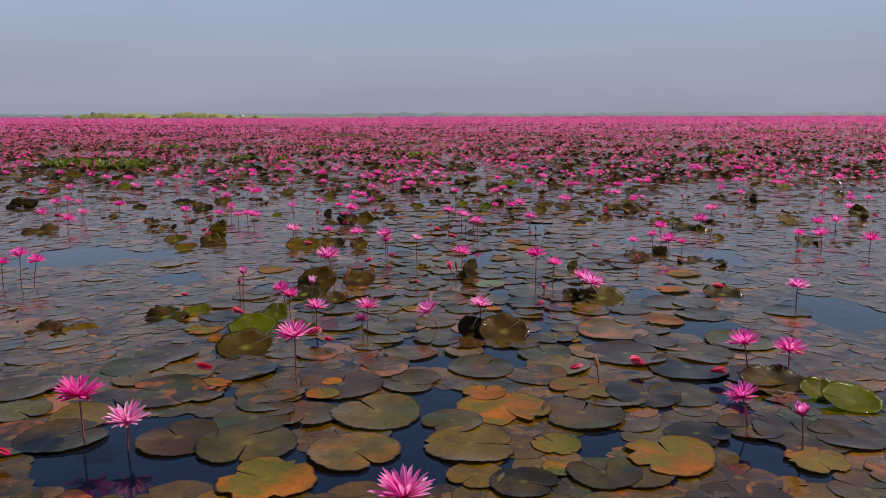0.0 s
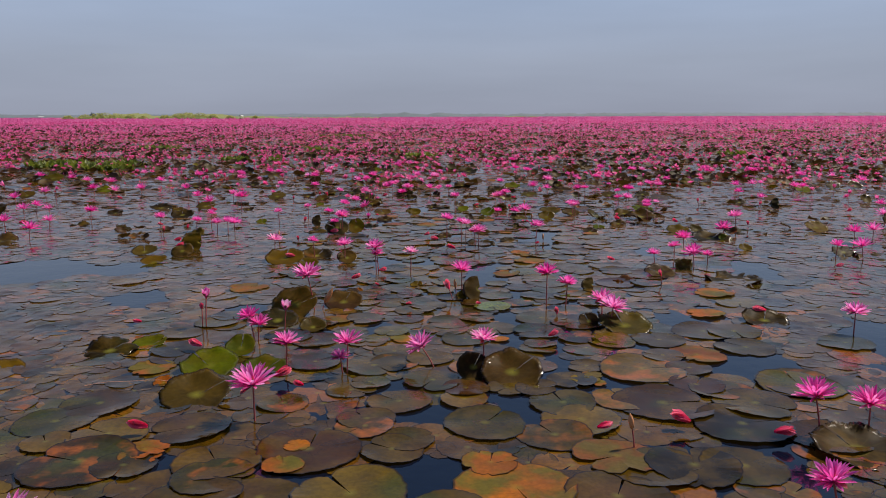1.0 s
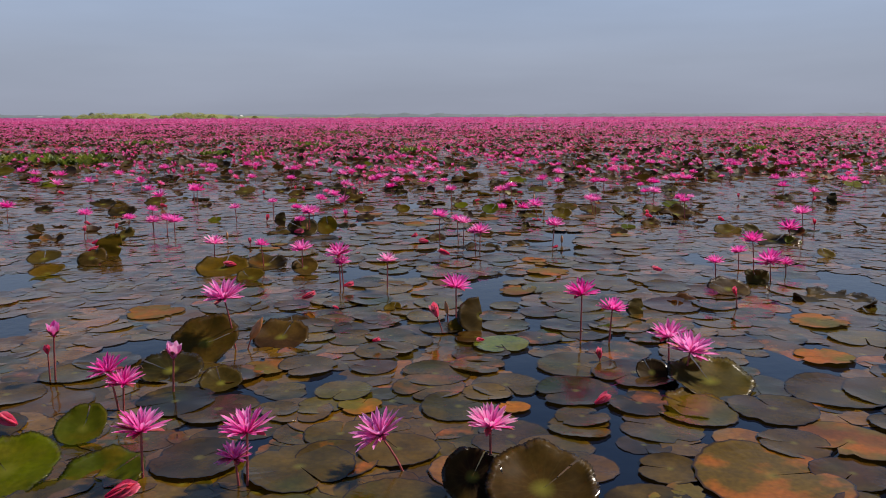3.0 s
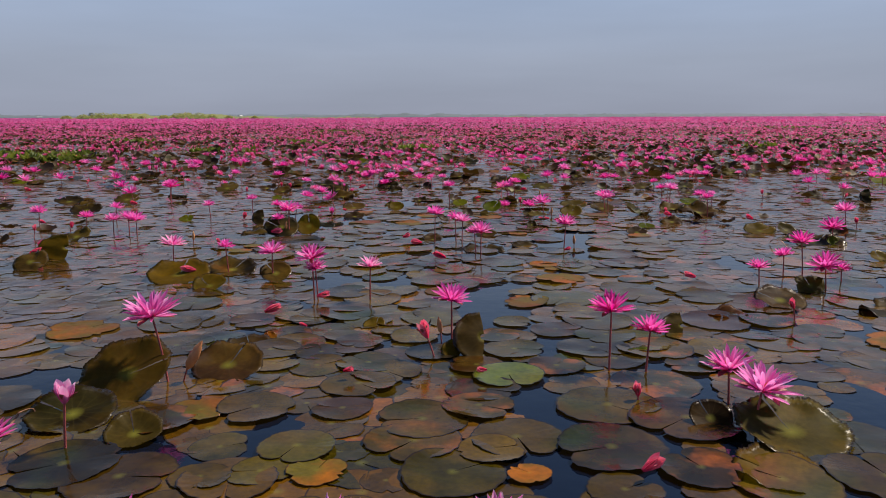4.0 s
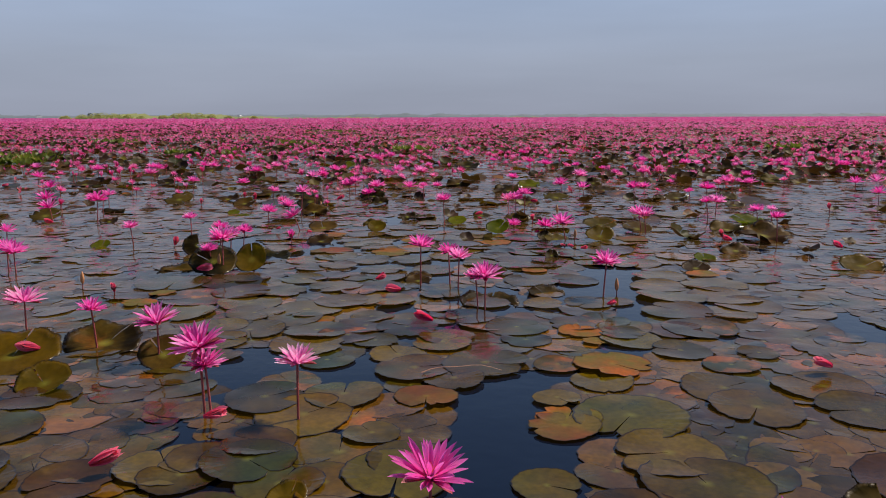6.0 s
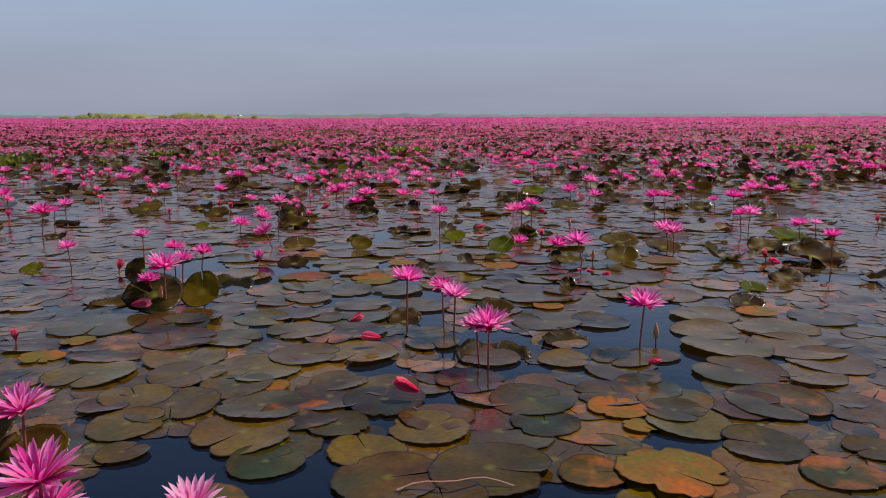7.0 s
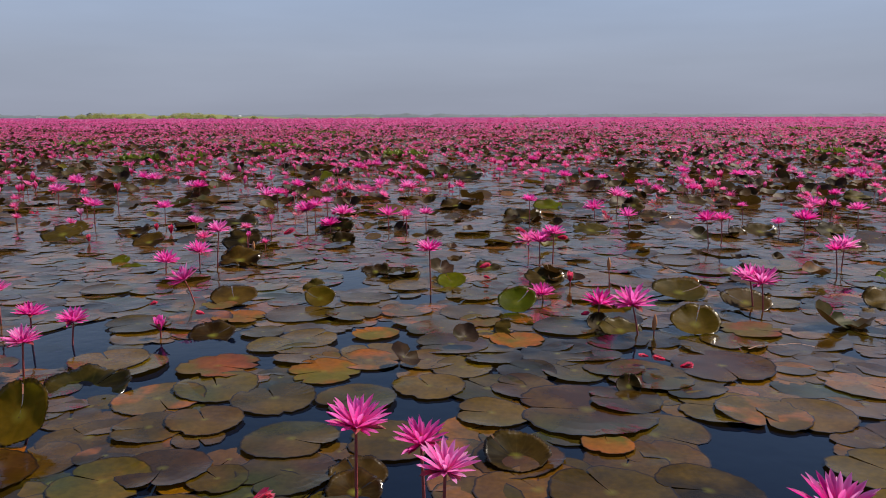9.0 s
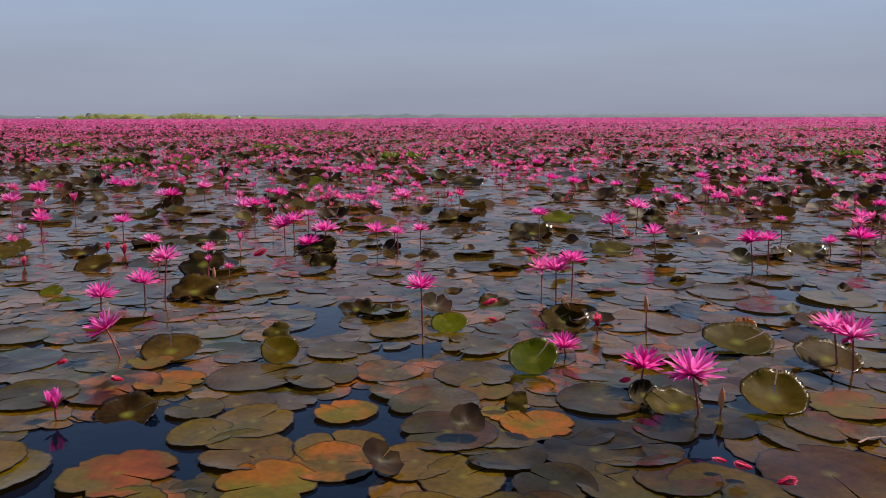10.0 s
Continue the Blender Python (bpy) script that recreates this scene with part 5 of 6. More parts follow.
flower(4.14, 14.89, 0.151, 0.164, -0.026, 0.0, "o", 0, True)
flower(1.86, 21.36, 0.153, 0.220, -0.004, 0.0, "o", 0, True)
flower(1.04, 18.20, 0.162, 0.156, -0.002, 0.0, "o", 0, True)
flower(2.29, 17.10, 0.140, 0.170, -0.019, 0.0, "o", 0, True)
flower(-3.28, 9.69, 0.148, 0.160, 0.002, 0.0, "o", 0, True)
flower(-2.80, 9.50, 0.130, 0.143, 0.010, 0.0, "o", 0, True)
flower(-2.53, 9.39, 0.121, 0.154, 0.003, 0.0, "o", 1, True)
flower(-2.31, 9.31, 0.125, 0.190, -0.002, 0.0, "o", 0, True)
lying(-2.61, 8.27, 0.045, 0.160, 1, 0)
flower(-4.39, 10.34, 0.139, 0.187, 0.009, 0.0, "o", 1, True)
flower(6.68, 15.06, 0.206, 0.220, -0.030, 0.0, "o", 0, True)
flower(2.53, 11.68, 0.153, 0.145, -0.020, 0.0, "o", 0, True)
flower(3.63, 13.53, 0.165, 0.179, -0.015, 0.0, "o", 1, True)
flower(2.87, 11.43, 0.108, 0.157, -0.015, 0.0, "o", 0, True)
flower(2.99, 11.43, 0.115, 0.111, -0.011, 0.0, "o", 1, True)
flower(2.59, 10.39, 0.182, 0.141, -0.012, 0.0, "o", 0, True)
flower(2.26, 10.55, 0.020, 0.110, -0.010, 0.0, "b", 0, True)
lying(2.21, 10.25, 0.045, 0.140, -1, 0)
flower(-2.80, 11.48, 0.201, 0.214, 0.014, 0.0, "o", 0, True)
flower(-3.27, 12.80, 0.114, 0.174, 0.008, 0.0, "o", 1, True)
flower(-4.82, 16.05, 0.159, 0.220, 0.010, 0.0, "o", 0, True)
flower(5.79, 17.72, 0.151, 0.220, -0.024, 0.0, "o", 0, True)
flower(-5.43, 10.72, 0.126, 0.203, 0.000, 0.0, "o", 0, False)
flower(-5.47, 11.10, 0.128, 0.186, 0.016, 0.0, "o", 0, False)
flower(-5.08, 10.72, 0.131, 0.158, -0.024, 0.0, "o", 1, False)
flower(-5.02, 9.56, 0.126, 0.201, -0.008, 0.0, "o", 0, False)
flower(-4.51, 9.55, 0.128, 0.181, 0.008, 0.0, "o", 1, False)
flower(-4.43, 8.95, 0.121, 0.220, 0.024, 0.0, "o", 0, False)
lying(-5.13, 10.04, 0.040, 0.150, 1, 0)
lying(-4.64, 8.99, 0.040, 0.150, -1, 0)
flower(-3.08, 9.20, 0.060, 0.100, 0.016, 0.0, "b", 0, False)
flower(-3.25, 11.62, 0.121, 0.220, -0.024, 0.0, "o", 1, False)
flower(-3.67, 12.35, 0.125, 0.207, -0.008, 0.0, "o", 0, False)
flower(-2.82, 10.13, 0.132, 0.149, 0.008, 0.0, "o", 0, False)
flower(-2.88, 9.36, 0.060, 0.100, 0.024, 0.0, "b", 0, False)
flower(-6.30, 12.13, 0.123, 0.220, -0.016, 0.0, "o", 0, False)
flower(-6.37, 13.12, 0.120, 0.220, 0.000, 0.0, "o", 1, False)
lying(-7.00, 12.89, 0.040, 0.150, -1, 0)
flower(-7.29, 16.02, 0.118, 0.220, -0.024, 0.0, "o", 0, False)
flower(-6.66, 15.25, 0.123, 0.220, -0.008, 0.0, "o", 1, False)
flower(-6.09, 14.95, 0.124, 0.219, 0.008, 0.0, "o", 0, False)
flower(-5.37, 13.32, 0.120, 0.220, 0.024, 0.0, "o", 1, False)
flower(-5.83, 13.67, 0.119, 0.220, -0.016, 0.0, "o", 0, False)
flower(-5.04, 13.65, 0.123, 0.220, 0.000, 0.0, "o", 0, False)
flower(-5.33, 15.35, 0.112, 0.220, 0.016, 0.0, "o", 1, False)
flower(-4.26, 13.63, 0.124, 0.214, -0.024, 0.0, "o", 0, False)
flower(-4.50, 17.31, 0.115, 0.220, -0.008, 0.0, "o", 1, False)
flower(-9.42, 16.57, 0.117, 0.220, 0.008, 0.0, "o", 0, False)
flower(-8.25, 16.54, 0.121, 0.220, 0.024, 0.0, "o", 0, False)
flower(-2.02, 10.31, 0.134, 0.130, -0.016, 0.0, "o", 1, False)
flower(-1.60, 15.25, 0.119, 0.220, 0.016, 0.0, "o", 1, False)
flower(-0.47, 16.48, 0.121, 0.220, -0.024, 0.0, "o", 0, False)
flower(-0.19, 13.53, 0.126, 0.198, -0.008, 0.0, "o", 0, False)
flower(2.68, 11.93, 0.126, 0.200, 0.008, 0.0, "o", 1, False)
flower(3.59, 14.29, 0.129, 0.179, 0.024, 0.0, "o", 0, False)
flower(3.76, 11.97, 0.060, 0.100, -0.016, 0.0, "b", 0, False)
flower(3.52, 9.53, 0.060, 0.100, 0.000, 0.0, "b", 0, False)
flower(6.74, 17.73, 0.115, 0.220, 0.016, 0.0, "o", 0, False)
flower(5.46, 14.24, 0.121, 0.220, -0.024, 0.0, "o", 1, False)
flower(5.06, 14.00, 0.125, 0.205, -0.008, 0.0, "o", 0, False)
flower(4.62, 11.89, 0.129, 0.174, 0.008, 0.0, "o", 1, False)
flower(5.92, 13.73, 0.116, 0.220, 0.024, 0.0, "o", 0, False)
flower(6.04, 13.61, 0.126, 0.199, -0.016, 0.0, "o", 0, False)
flower(7.74, 16.07, 0.110, 0.220, 0.000, 0.0, "o", 1, False)
flower(7.68, 14.86, 0.124, 0.217, 0.016, 0.0, "o", 0, False)
flower(5.35, 9.98, 0.120, 0.220, -0.024, 0.0, "o", 1, False)
flower(5.89, 11.03, 0.128, 0.185, -0.008, 0.0, "o", 0, False)
flower(6.12, 11.02, 0.131, 0.162, 0.008, 0.0, "o", 0, False)
lying(5.58, 9.76, 0.040, 0.150, -1, 0)
flower(4.24, 8.57, 0.126, 0.199, -0.016, 0.0, "o", 0, False)
flower(4.50, 8.71, 0.119, 0.220, 0.000, 0.0, "o", 1, False)
flower(3.59, 7.68, 0.131, 0.162, 0.016, 0.0, "o", 0, False)
flower(3.85, 7.68, 0.125, 0.211, -0.024, 0.0, "o", 0, False)
lying(3.35, 7.19, 0.040, 0.123, 1, 0)
flower(4.16, 7.38, 0.120, 0.220, 0.008, 0.0, "o", 0, False)
lying(5.43, 11.01, 0.040, 0.150, 1, 0)
flower(2.20, 7.34, 0.126, 0.202, -0.016, 0.0, "o", 0, False)
flower(-2.42, 9.43, 0.131, 0.157, 0.000, 0.0, "o", 0, False)
lying(-3.30, 9.82, 0.040, 0.122, -1, 0)
lying(-2.77, 8.68, 0.040, 0.142, 1, 0)
lying(-3.09, 11.30, 0.040, 0.150, -1, 0)
lying(-5.53, 14.84, 0.040, 0.150, 1, 0)
lying(-5.03, 12.86, 0.040, 0.150, -1, 0)
flower(-6.41, 17.42, 0.109, 0.220, -0.016, 0.0, "o", 1, False)
lying(1.09, 12.89, 0.040, 0.129, 1, 0)
flower(1.75, 13.43, 0.128, 0.183, -0.024, 0.0, "o", 0, False)
flower(4.64, 12.75, 0.127, 0.189, -0.008, 0.0, "o", 0, False)
flower(5.57, 14.24, 0.132, 0.154, 0.008, 0.0, "o", 1, False)
flower(4.46, 11.59, 0.060, 0.100, 0.024, 0.0, "b", 0, False)
lying(2.85, 9.98, 0.040, 0.142, -1, 0)
flower(6.86, 17.70, 0.105, 0.220, 0.000, 0.0, "o", 0, False)
flower(-3.04, 12.13, 0.136, 0.125, 0.016, 0.0, "o", 0, False)
flower(-2.66, 16.24, 0.130, 0.168, -0.024, 0.0, "o", 1, False)
flower(-3.75, 17.60, 0.124, 0.215, -0.008, 0.0, "o", 0, False)
lying(-1.66, 15.30, 0.040, 0.150, 1, 0)
flower(3.67, 14.08, 0.136, 0.125, 0.024, 0.0, "o", 0, False)
flower(5.72, 17.37, 0.125, 0.210, -0.016, 0.0, "o", 0, False)
flower(4.41, 17.79, 0.127, 0.194, 0.000, 0.0, "o", 1, False)
dead_stem(0.11, 7.50, 0.39, 7.53, 0.02)
dead_stem(-1.71, 4.35, -1.25, 4.39, 0.02)
dead_stem(1.45, 10.22, 1.72, 10.25, 0.015)
dead_stem(-1.18, 5.47, -1.14, 5.55, 0.03)
dead_stem(1.39, 11.96, 1.61, 11.72, 0.03)
dead_stem(2.52, 8.84, 2.48, 8.40, 0.05)

# ---- the rest of the carpet of leaves ----


def carpet():
    """Places for the leaves that fill the water between those above: x, y, radius."""
    cells = {}

    def put(x, y, r):
        cells.setdefault((int(x // 0.4), int(y // 0.4)), []).append((x, y, r))

    for x, y, r in LAID:
        put(x, y, r * 1.55)
    made = []
    for ring, (y0, y1, tries) in enumerate([(1.4, 9, 22000), (9, 20, 44000), (20, 46, 50000), (-6, 15, 26000)]):
        for _ in range(tries):
            if ring < 3:
                y = math.sqrt(y0 ** 2 + rng.random() * (y1 ** 2 - y0 ** 2))
                x = rng.uniform(-1, 1) * (0.62 * y + 0.9)
            else:
                # beside and behind the camera's way
                x, y = rng.uniform(-11, 11), rng.uniform(y0, y1)
                if abs(x) < 0.62 * y + 0.9 and y > 1.4:
                    continue
            r = rng.uniform(0.10, 0.165) if rng.random() < 0.8 else rng.uniform(0.06, 0.10)
            if any((x - cx) ** 2 / (ax + 0.6 * r) ** 2 + (y - cy) ** 2 / (ay + 0.6 * r) ** 2 < 1 for cx, cy, ax, ay in CLEAR if abs(x - cx) < 2 and abs(y - cy) < 2):
                continue
            open_water = noise.noise(Vector((x * 0.55, y * 0.40, 3.1)))
            if open_water > 0.62:
                continue
            i, j = int(x // 0.4), int(y // 0.4)
            keep = 0.40 if open_water < 0.25 else 0.55
            if any((x - u) ** 2 + (y - v) ** 2 < (keep * (r + w)) ** 2 for a in (i - 1, i, i + 1) for b in (j - 1, j, j + 1) for u, v, w in cells.get((a, b), ())):
                continue
            put(x, y, r)
            made.append((x, y, r))
    return np.array(made)


def spread(name, label, category, protos, places, material, smooth=True):
    """Copies of several protos in turn, as one object of uncounted things."""
    chosen = rng.integers(0, len(protos), len(places))
    bm = bmesh.new()
    for i, proto in enumerate(protos):
        part_ = places[chosen == i]
        if len(part_):
            me = scatter(name, proto, part_, material, smooth)
            bm.from_mesh(me)
            bpy.data.meshes.remove(me)
    me = bpy.data.meshes.new(name)
    bm.to_mesh(me)
    bm.free()
    me.materials.append(material)
    return tagged(new(name, me), label, category, kind="stuff")


LEAF_SPOTS = carpet()
n_ = len(LEAF_SPOTS)
poses_ = frames_of(LEAF_SPOTS[:, 0], LEAF_SPOTS[:, 1], 0.0008 + 0.003 * rng.random(n_), rng.uniform(0, 6.28, n_), LEAF_SPOTS[:, 2], rng.normal(0, 1, n_) * np.interp(LEAF_SPOTS[:, 1], [5, 11], [0.010, 0.022]), rng.normal(0, 0.012, n_))
up_ = (rng.random(n_) < np.interp(LEAF_SPOTS[:, 1], [11, 14, 19], [0.0, 0.1, 0.2]))
poses_[up_] = frames_of(LEAF_SPOTS[up_, 0], LEAF_SPOTS[up_, 1], rng.uniform(0.012, 0.03, up_.sum()), rng.uniform(0, 6.28, up_.sum()), LEAF_SPOTS[up_, 2], rng.normal(0, 0.13, up_.sum()), rng.normal(0, 0.08, up_.sum()))
near_ = (LEAF_SPOTS[:, 1] < 15) & (np.abs(LEAF_SPOTS[:, 0]) < 0.62 * LEAF_SPOTS[:, 1] + 0.9)
spread("lily_pads", "dense carpet of grey-green and olive lily pads on water", "lily pads", [leaf_proto(200 + i, 32, 2, lift=0.016, ragged=0.3 * (i % 2)) for i in range(5)], poses_[near_], MIXED_LEAF, False)
spread("distant_lily_pads", "distant carpet of lily pads thinning into dark water", "lily pads", [leaf_proto(220 + i, 12, 1, skirt=False) for i in range(3)], poses_[~near_], MIXED_LEAF, False)


def field(y0, y1, per_square, clump, bare=0.0, beside=False):
    """Random places in the view between two distances, gathered in clumps."""
    area = 0.62 * (y1 ** 2 - y0 ** 2) + 2 * (y1 - y0)
    n = int(area * per_square)
    u = rng.random(n)
    y = np.sqrt(y0 ** 2 + u * (y1 ** 2 - y0 ** 2))
    x = rng.uniform(-1, 1, n) * (0.62 * y + 1)
    if beside:
        n = int(22 * (y1 - y0) * per_square)
        x, y = rng.uniform(-11, 11, n), rng.uniform(y0, y1, n)
        out = (np.abs(x) > 0.62 * np.maximum(y, 0) + 1.2)
        x, y = x[out], y[out]
    if clump:
        keep = np.array([noise.noise(Vector((a * clump, b * clump * 0.7, 8.0))) + 0.35 * noise.noise(Vector((a * clump * 3, b * clump * 3, 1.0))) > bare for a, b in zip(x, y)])
        x, y = x[keep], y[keep]
    return x, y


# raised leaves among the flowers
for y0_, y1_, many_, around_ in ((8.5, 15, 2.6, 16), (15, 32, 5.5, 14), (32, 66, 4, 8), (66, 130, 0.7, 6)):
    x_, y_ = field(y0_, y1_, many_, 0.45, 0.1 if y0_ < 10 else -0.12)
    n_ = len(x_)
    poses_ = frames_of(x_, y_, rng.uniform(0.005, 0.06, n_), rng.uniform(0, 6.28, n_), rng.uniform(0.06, 0.15, n_) * (1.8 if y0_ > 60 else 0.6 if y0_ < 10 else 1.0), rng.normal(0.14, 0.26, n_), rng.normal(0, 0.24, n_))
    spread("raised_lily_leaves", "dark lily leaves standing up among distant pink flowers", "lily leaves", [leaf_proto(260 + i, around_, 2 if around_ > 10 else 1, cup=0.15 + 0.1 * (i % 3), skirt=False, gap=0.1, crumple=0.5, ragged=0.4) for i in range(6)], poses_, RAISED_LEAF)


def clump_proto(seed, petals, wide=0.3, low=10, high=62):
    """A low tuft of broad petals, for blooms too far off to tell apart."""
    r = random.Random(seed)
    v, f, uv = [], [], []
    for i in range(petals):
        m = Matrix.Rotation(6.2832 * i / petals + r.uniform(-0.3, 0.3), 4, "Z") @ Matrix.Rotation(radians(r.uniform(low, high)), 4, "X")
        k = len(v)
        v += [tuple(m @ Vector(p)) for p in ((0, 0, 0), (wide / 2, 0.27, 0.03), (0, 0.5, 0.06), (-wide / 2, 0.27, 0.03))]
        uv += [(0.5, 0), (1, 0.5), (0.5, 1), (0, 0.5)]
        f.append((k, k + 1, k + 2, k + 3))
    return v, f, uv


def flowers_of(name, label, y0, y1, per_square, clump, bare, protos, low, high, size, stems=False, beside=False, material=FIELD_PETAL):
    x, y = field(y0, y1, per_square, clump, bare, beside)
    n = len(x)
    h = low + (high - low) * rng.random(n) ** 1.4
    big = size * rng.uniform(0.55, 1.25, n)
    spread(name, label, "water lilies", protos, frames_of(x, y, h, rng.uniform(0, 6.28, n), big, rng.normal(0.1, 0.3, n), rng.normal(0, 0.3, n)), material)
    if stems:
        tube = tube_proto([(0, 0, -1), (0, 0, 0)], [0.004, 0.004], 3)
        m = frames_of(x, y, h, np.zeros(n), np.ones(n))
        m[:, 2, 2] = h
        spread("lily_stems", "thin red-brown stems of distant water lilies", "stems", [tube], m, STEM)


flowers_of("sparse_water_lilies", "open pink water lilies scattered over the lake", 12.0, 15.5, 1.6, 0.5, 0.08, [bloom_proto("o", 21, 3), bloom_proto("o", 22, 3), bloom_proto("h", 23, 3), bloom_proto("o", 24, 3)], 0.05, 0.24, 0.15, True)
flowers_of("outlying_water_lilies", "open pink water lilies beside the open channel", -6, 14, 1.6, 0.5, 0.0, [bloom_proto("o", 26, 2), bloom_proto("o", 27, 2)], 0.06, 0.24, 0.15, True, True)
flowers_of("water_lilies", "many open pink water lilies in clumps over the lake", 15.5, 25, 10.0, 0.55, 0.04, [bloom_proto("o", 21, 2), bloom_proto("o", 22, 2), bloom_proto("h", 23, 2), bloom_proto("o", 24, 2), bloom_proto("b", 25, 2), bloom_proto("o", 28, 2)], 0.02, 0.16, 0.16, True)
flowers_of("low_crimson_lilies", "low crimson and salmon water lilies fading between the pads", 14, 25, 4.0, 0.6, 0.0, [clump_proto(51, 9, 0.14, 0, 40), clump_proto(52, 7, 0.16, 0, 40), clump_proto(53, 6, 0.16, 10, 70)], 0.01, 0.05, 0.11, material=CRIMSON_PETAL)
flowers_of("far_water_lilies", "dense pink water lilies far out on the lake", 25, 62, 8.0, 0.42, -0.10, [clump_proto(31, 12, 0.14, 5, 50), clump_proto(32, 11, 0.14, 5, 50), clump_proto(33, 10, 0.15, 5, 60), clump_proto(34, 8, 0.16, 0, 40)], 0.02, 0.14, 0.145)
flowers_of("far_crimson_lilies", "low crimson water lilies between the far pink ones", 25, 70, 7.0, 0.35, -0.3, [clump_proto(54, 7, 0.2, 0, 30), clump_proto(55, 6, 0.2, 0, 45)], 0.0, 0.06, 0.14, material=CRIMSON_PETAL)
flowers_of("lily_field", "band of pink water lilies towards the horizon", 62, 150, 4.2, 0.2, -0.32, [clump_proto(41, 7, 0.25, 5, 50), clump_proto(42, 7, 0.25, 5, 50)], 0.03, 0.18, 0.19)
flowers_of("horizon_lily_field", "pink haze of water lilies at the horizon", 150, 420, 0.42, 0.0, 0.0, [clump_proto(43, 6), clump_proto(44, 6)], 0.02, 0.16, 0.8)
flowers_of("outermost_lily_field", "thin pink line of water lilies at the horizon", 420, 1100, 0.03, 0.0, 0.0, [clump_proto(45, 6)], 0.0, 0.1, 2.0)

# ---- far shore ----
GRASS = plain_material("bank_grass", (0.10, 0.125, 0.04), (0.155, 0.165, 0.055), 0.35, 0.9, 0.0)
# blue-grey base colours carry the distance haze over trees and hills
HAZED_TREES = plain_material("far_trees", (0.10, 0.13, 0.155), (0.12, 0.15, 0.175), 0.02, 0.9, 0.0)
HAZED_HILLS = plain_material("far_hills", (0.10, 0.13, 0.17), (0.12, 0.15, 0.19), 0.01, 0.9, 0.0)
# leaf colour lightened to pale olive to hold the haze of distance
HAZED_SHRUB = petal_material("shrub_leaf", (0.44, 0.45, 0.16), (0.52, 0.50, 0.19), 0.5)
DARK_TREE = plain_material("dark_foliage", (0.03, 0.05, 0.02), (0.06, 0.08, 0.03), 2.0, 0.8, 0.0)
WHITE_PAINT = plain_material("white_paint", (0.80, 0.80, 0.78), (0.70, 0.70, 0.68), 1.0, 0.5, 0.0)
BLUE_PAINT = plain_material("blue_paint", (0.05, 0.10, 0.25), (0.07, 0.12, 0.3), 1.0, 0.5, 0.0)
WOOD_HULL = plain_material("hull_wood", (0.10, 0.06, 0.03), (0.16, 0.10, 0.06), 2.0, 0.6, 0.0)


def ridge(name, label, category, x0, x1, y, depth, height, rough, material, seed, steps=240):
    """A long low bank or ridge with an uneven skyline. height: a function of 0..1 along it, in metres."""
    verts, faces = [], []
    for i in range(steps + 1):
        t = i / steps
        x = x0 + (x1 - x0) * t
        top = max(0.05, height(t) * (1 + rough * noise.fractal(Vector((t * steps * 0.11, seed, 0.0)), 1.0, 2.0, 5)))
        for f, z in ((0.0, -0.3), (0.2, 0.4), (0.45, 0.8), (0.8, 1.0), (1.0, -0.3)):
            wob = noise.noise(Vector((x * 0.3, f * 9, seed)))
            verts.append((x, y + depth * f + wob * depth * 0.06, z * top * (1 + 0.2 * wob) if z > 0 else z))
    for i in range(steps):
        for k in range(4):
            a = 5 * i + k
            faces.append((a, a + 5, a + 6, a + 1))
    return tagged(new(name, mesh_of(name, verts, faces, None, material, False)), label, category, kind="structure")


def bumps(*hills):
    """Height along a bank from (middle, half width, height) mounds over a low strip."""
    return lambda t: 0.9 + sum(h * max(0.0, 1 - ((t - m) / w) ** 2) ** 0.6 for m, w, h in hills)


# floating grass bank beyond the flowers
ridge("grass_bank", "low grassy bank with mounds of reeds beyond the flowers", "bank", -222, -78, 440, 60, bumps((0.06, 0.06, 0.7), (0.18, 0.11, 1.9), (0.33, 0.14, 0.9), (0.51, 0.12, 2.0), (0.7, 0.16, 0.7)), 0.4, GRASS, 2.0, 520)
ridge("low_reed_bank", "thin strip of reeds on the far water", "bank", -78, -40, 470, 40, bumps((0.5, 0.4, 0.4)), 0.5, GRASS, 5.0, 90)
ridge("far_reed_bank", "thin strip of pale reeds on the far water", "bank", 48, 80, 620, 40, bumps((0.5, 0.4, 0.5)), 0.5, GRASS, 6.0, 60)
ridge("far_treeline", "hazy line of trees on the far shore", "treeline", -1400, 1400, 1900, 60, lambda t: 7.5 + 2.5 * math.sin(t * 9 + 1) * math.sin(t * 23), 0.5, HAZED_TREES, 9.0, 500)
ridge("far_hills", "faint blue-grey hills in the haze behind the lake", "hills", -2600, 2600, 3300, 200, lambda t: 12 + 6 * math.sin(t * 14 + 0.6) * math.sin(t * 5 + 2), 0.3, HAZED_HILLS, 12.0, 300)


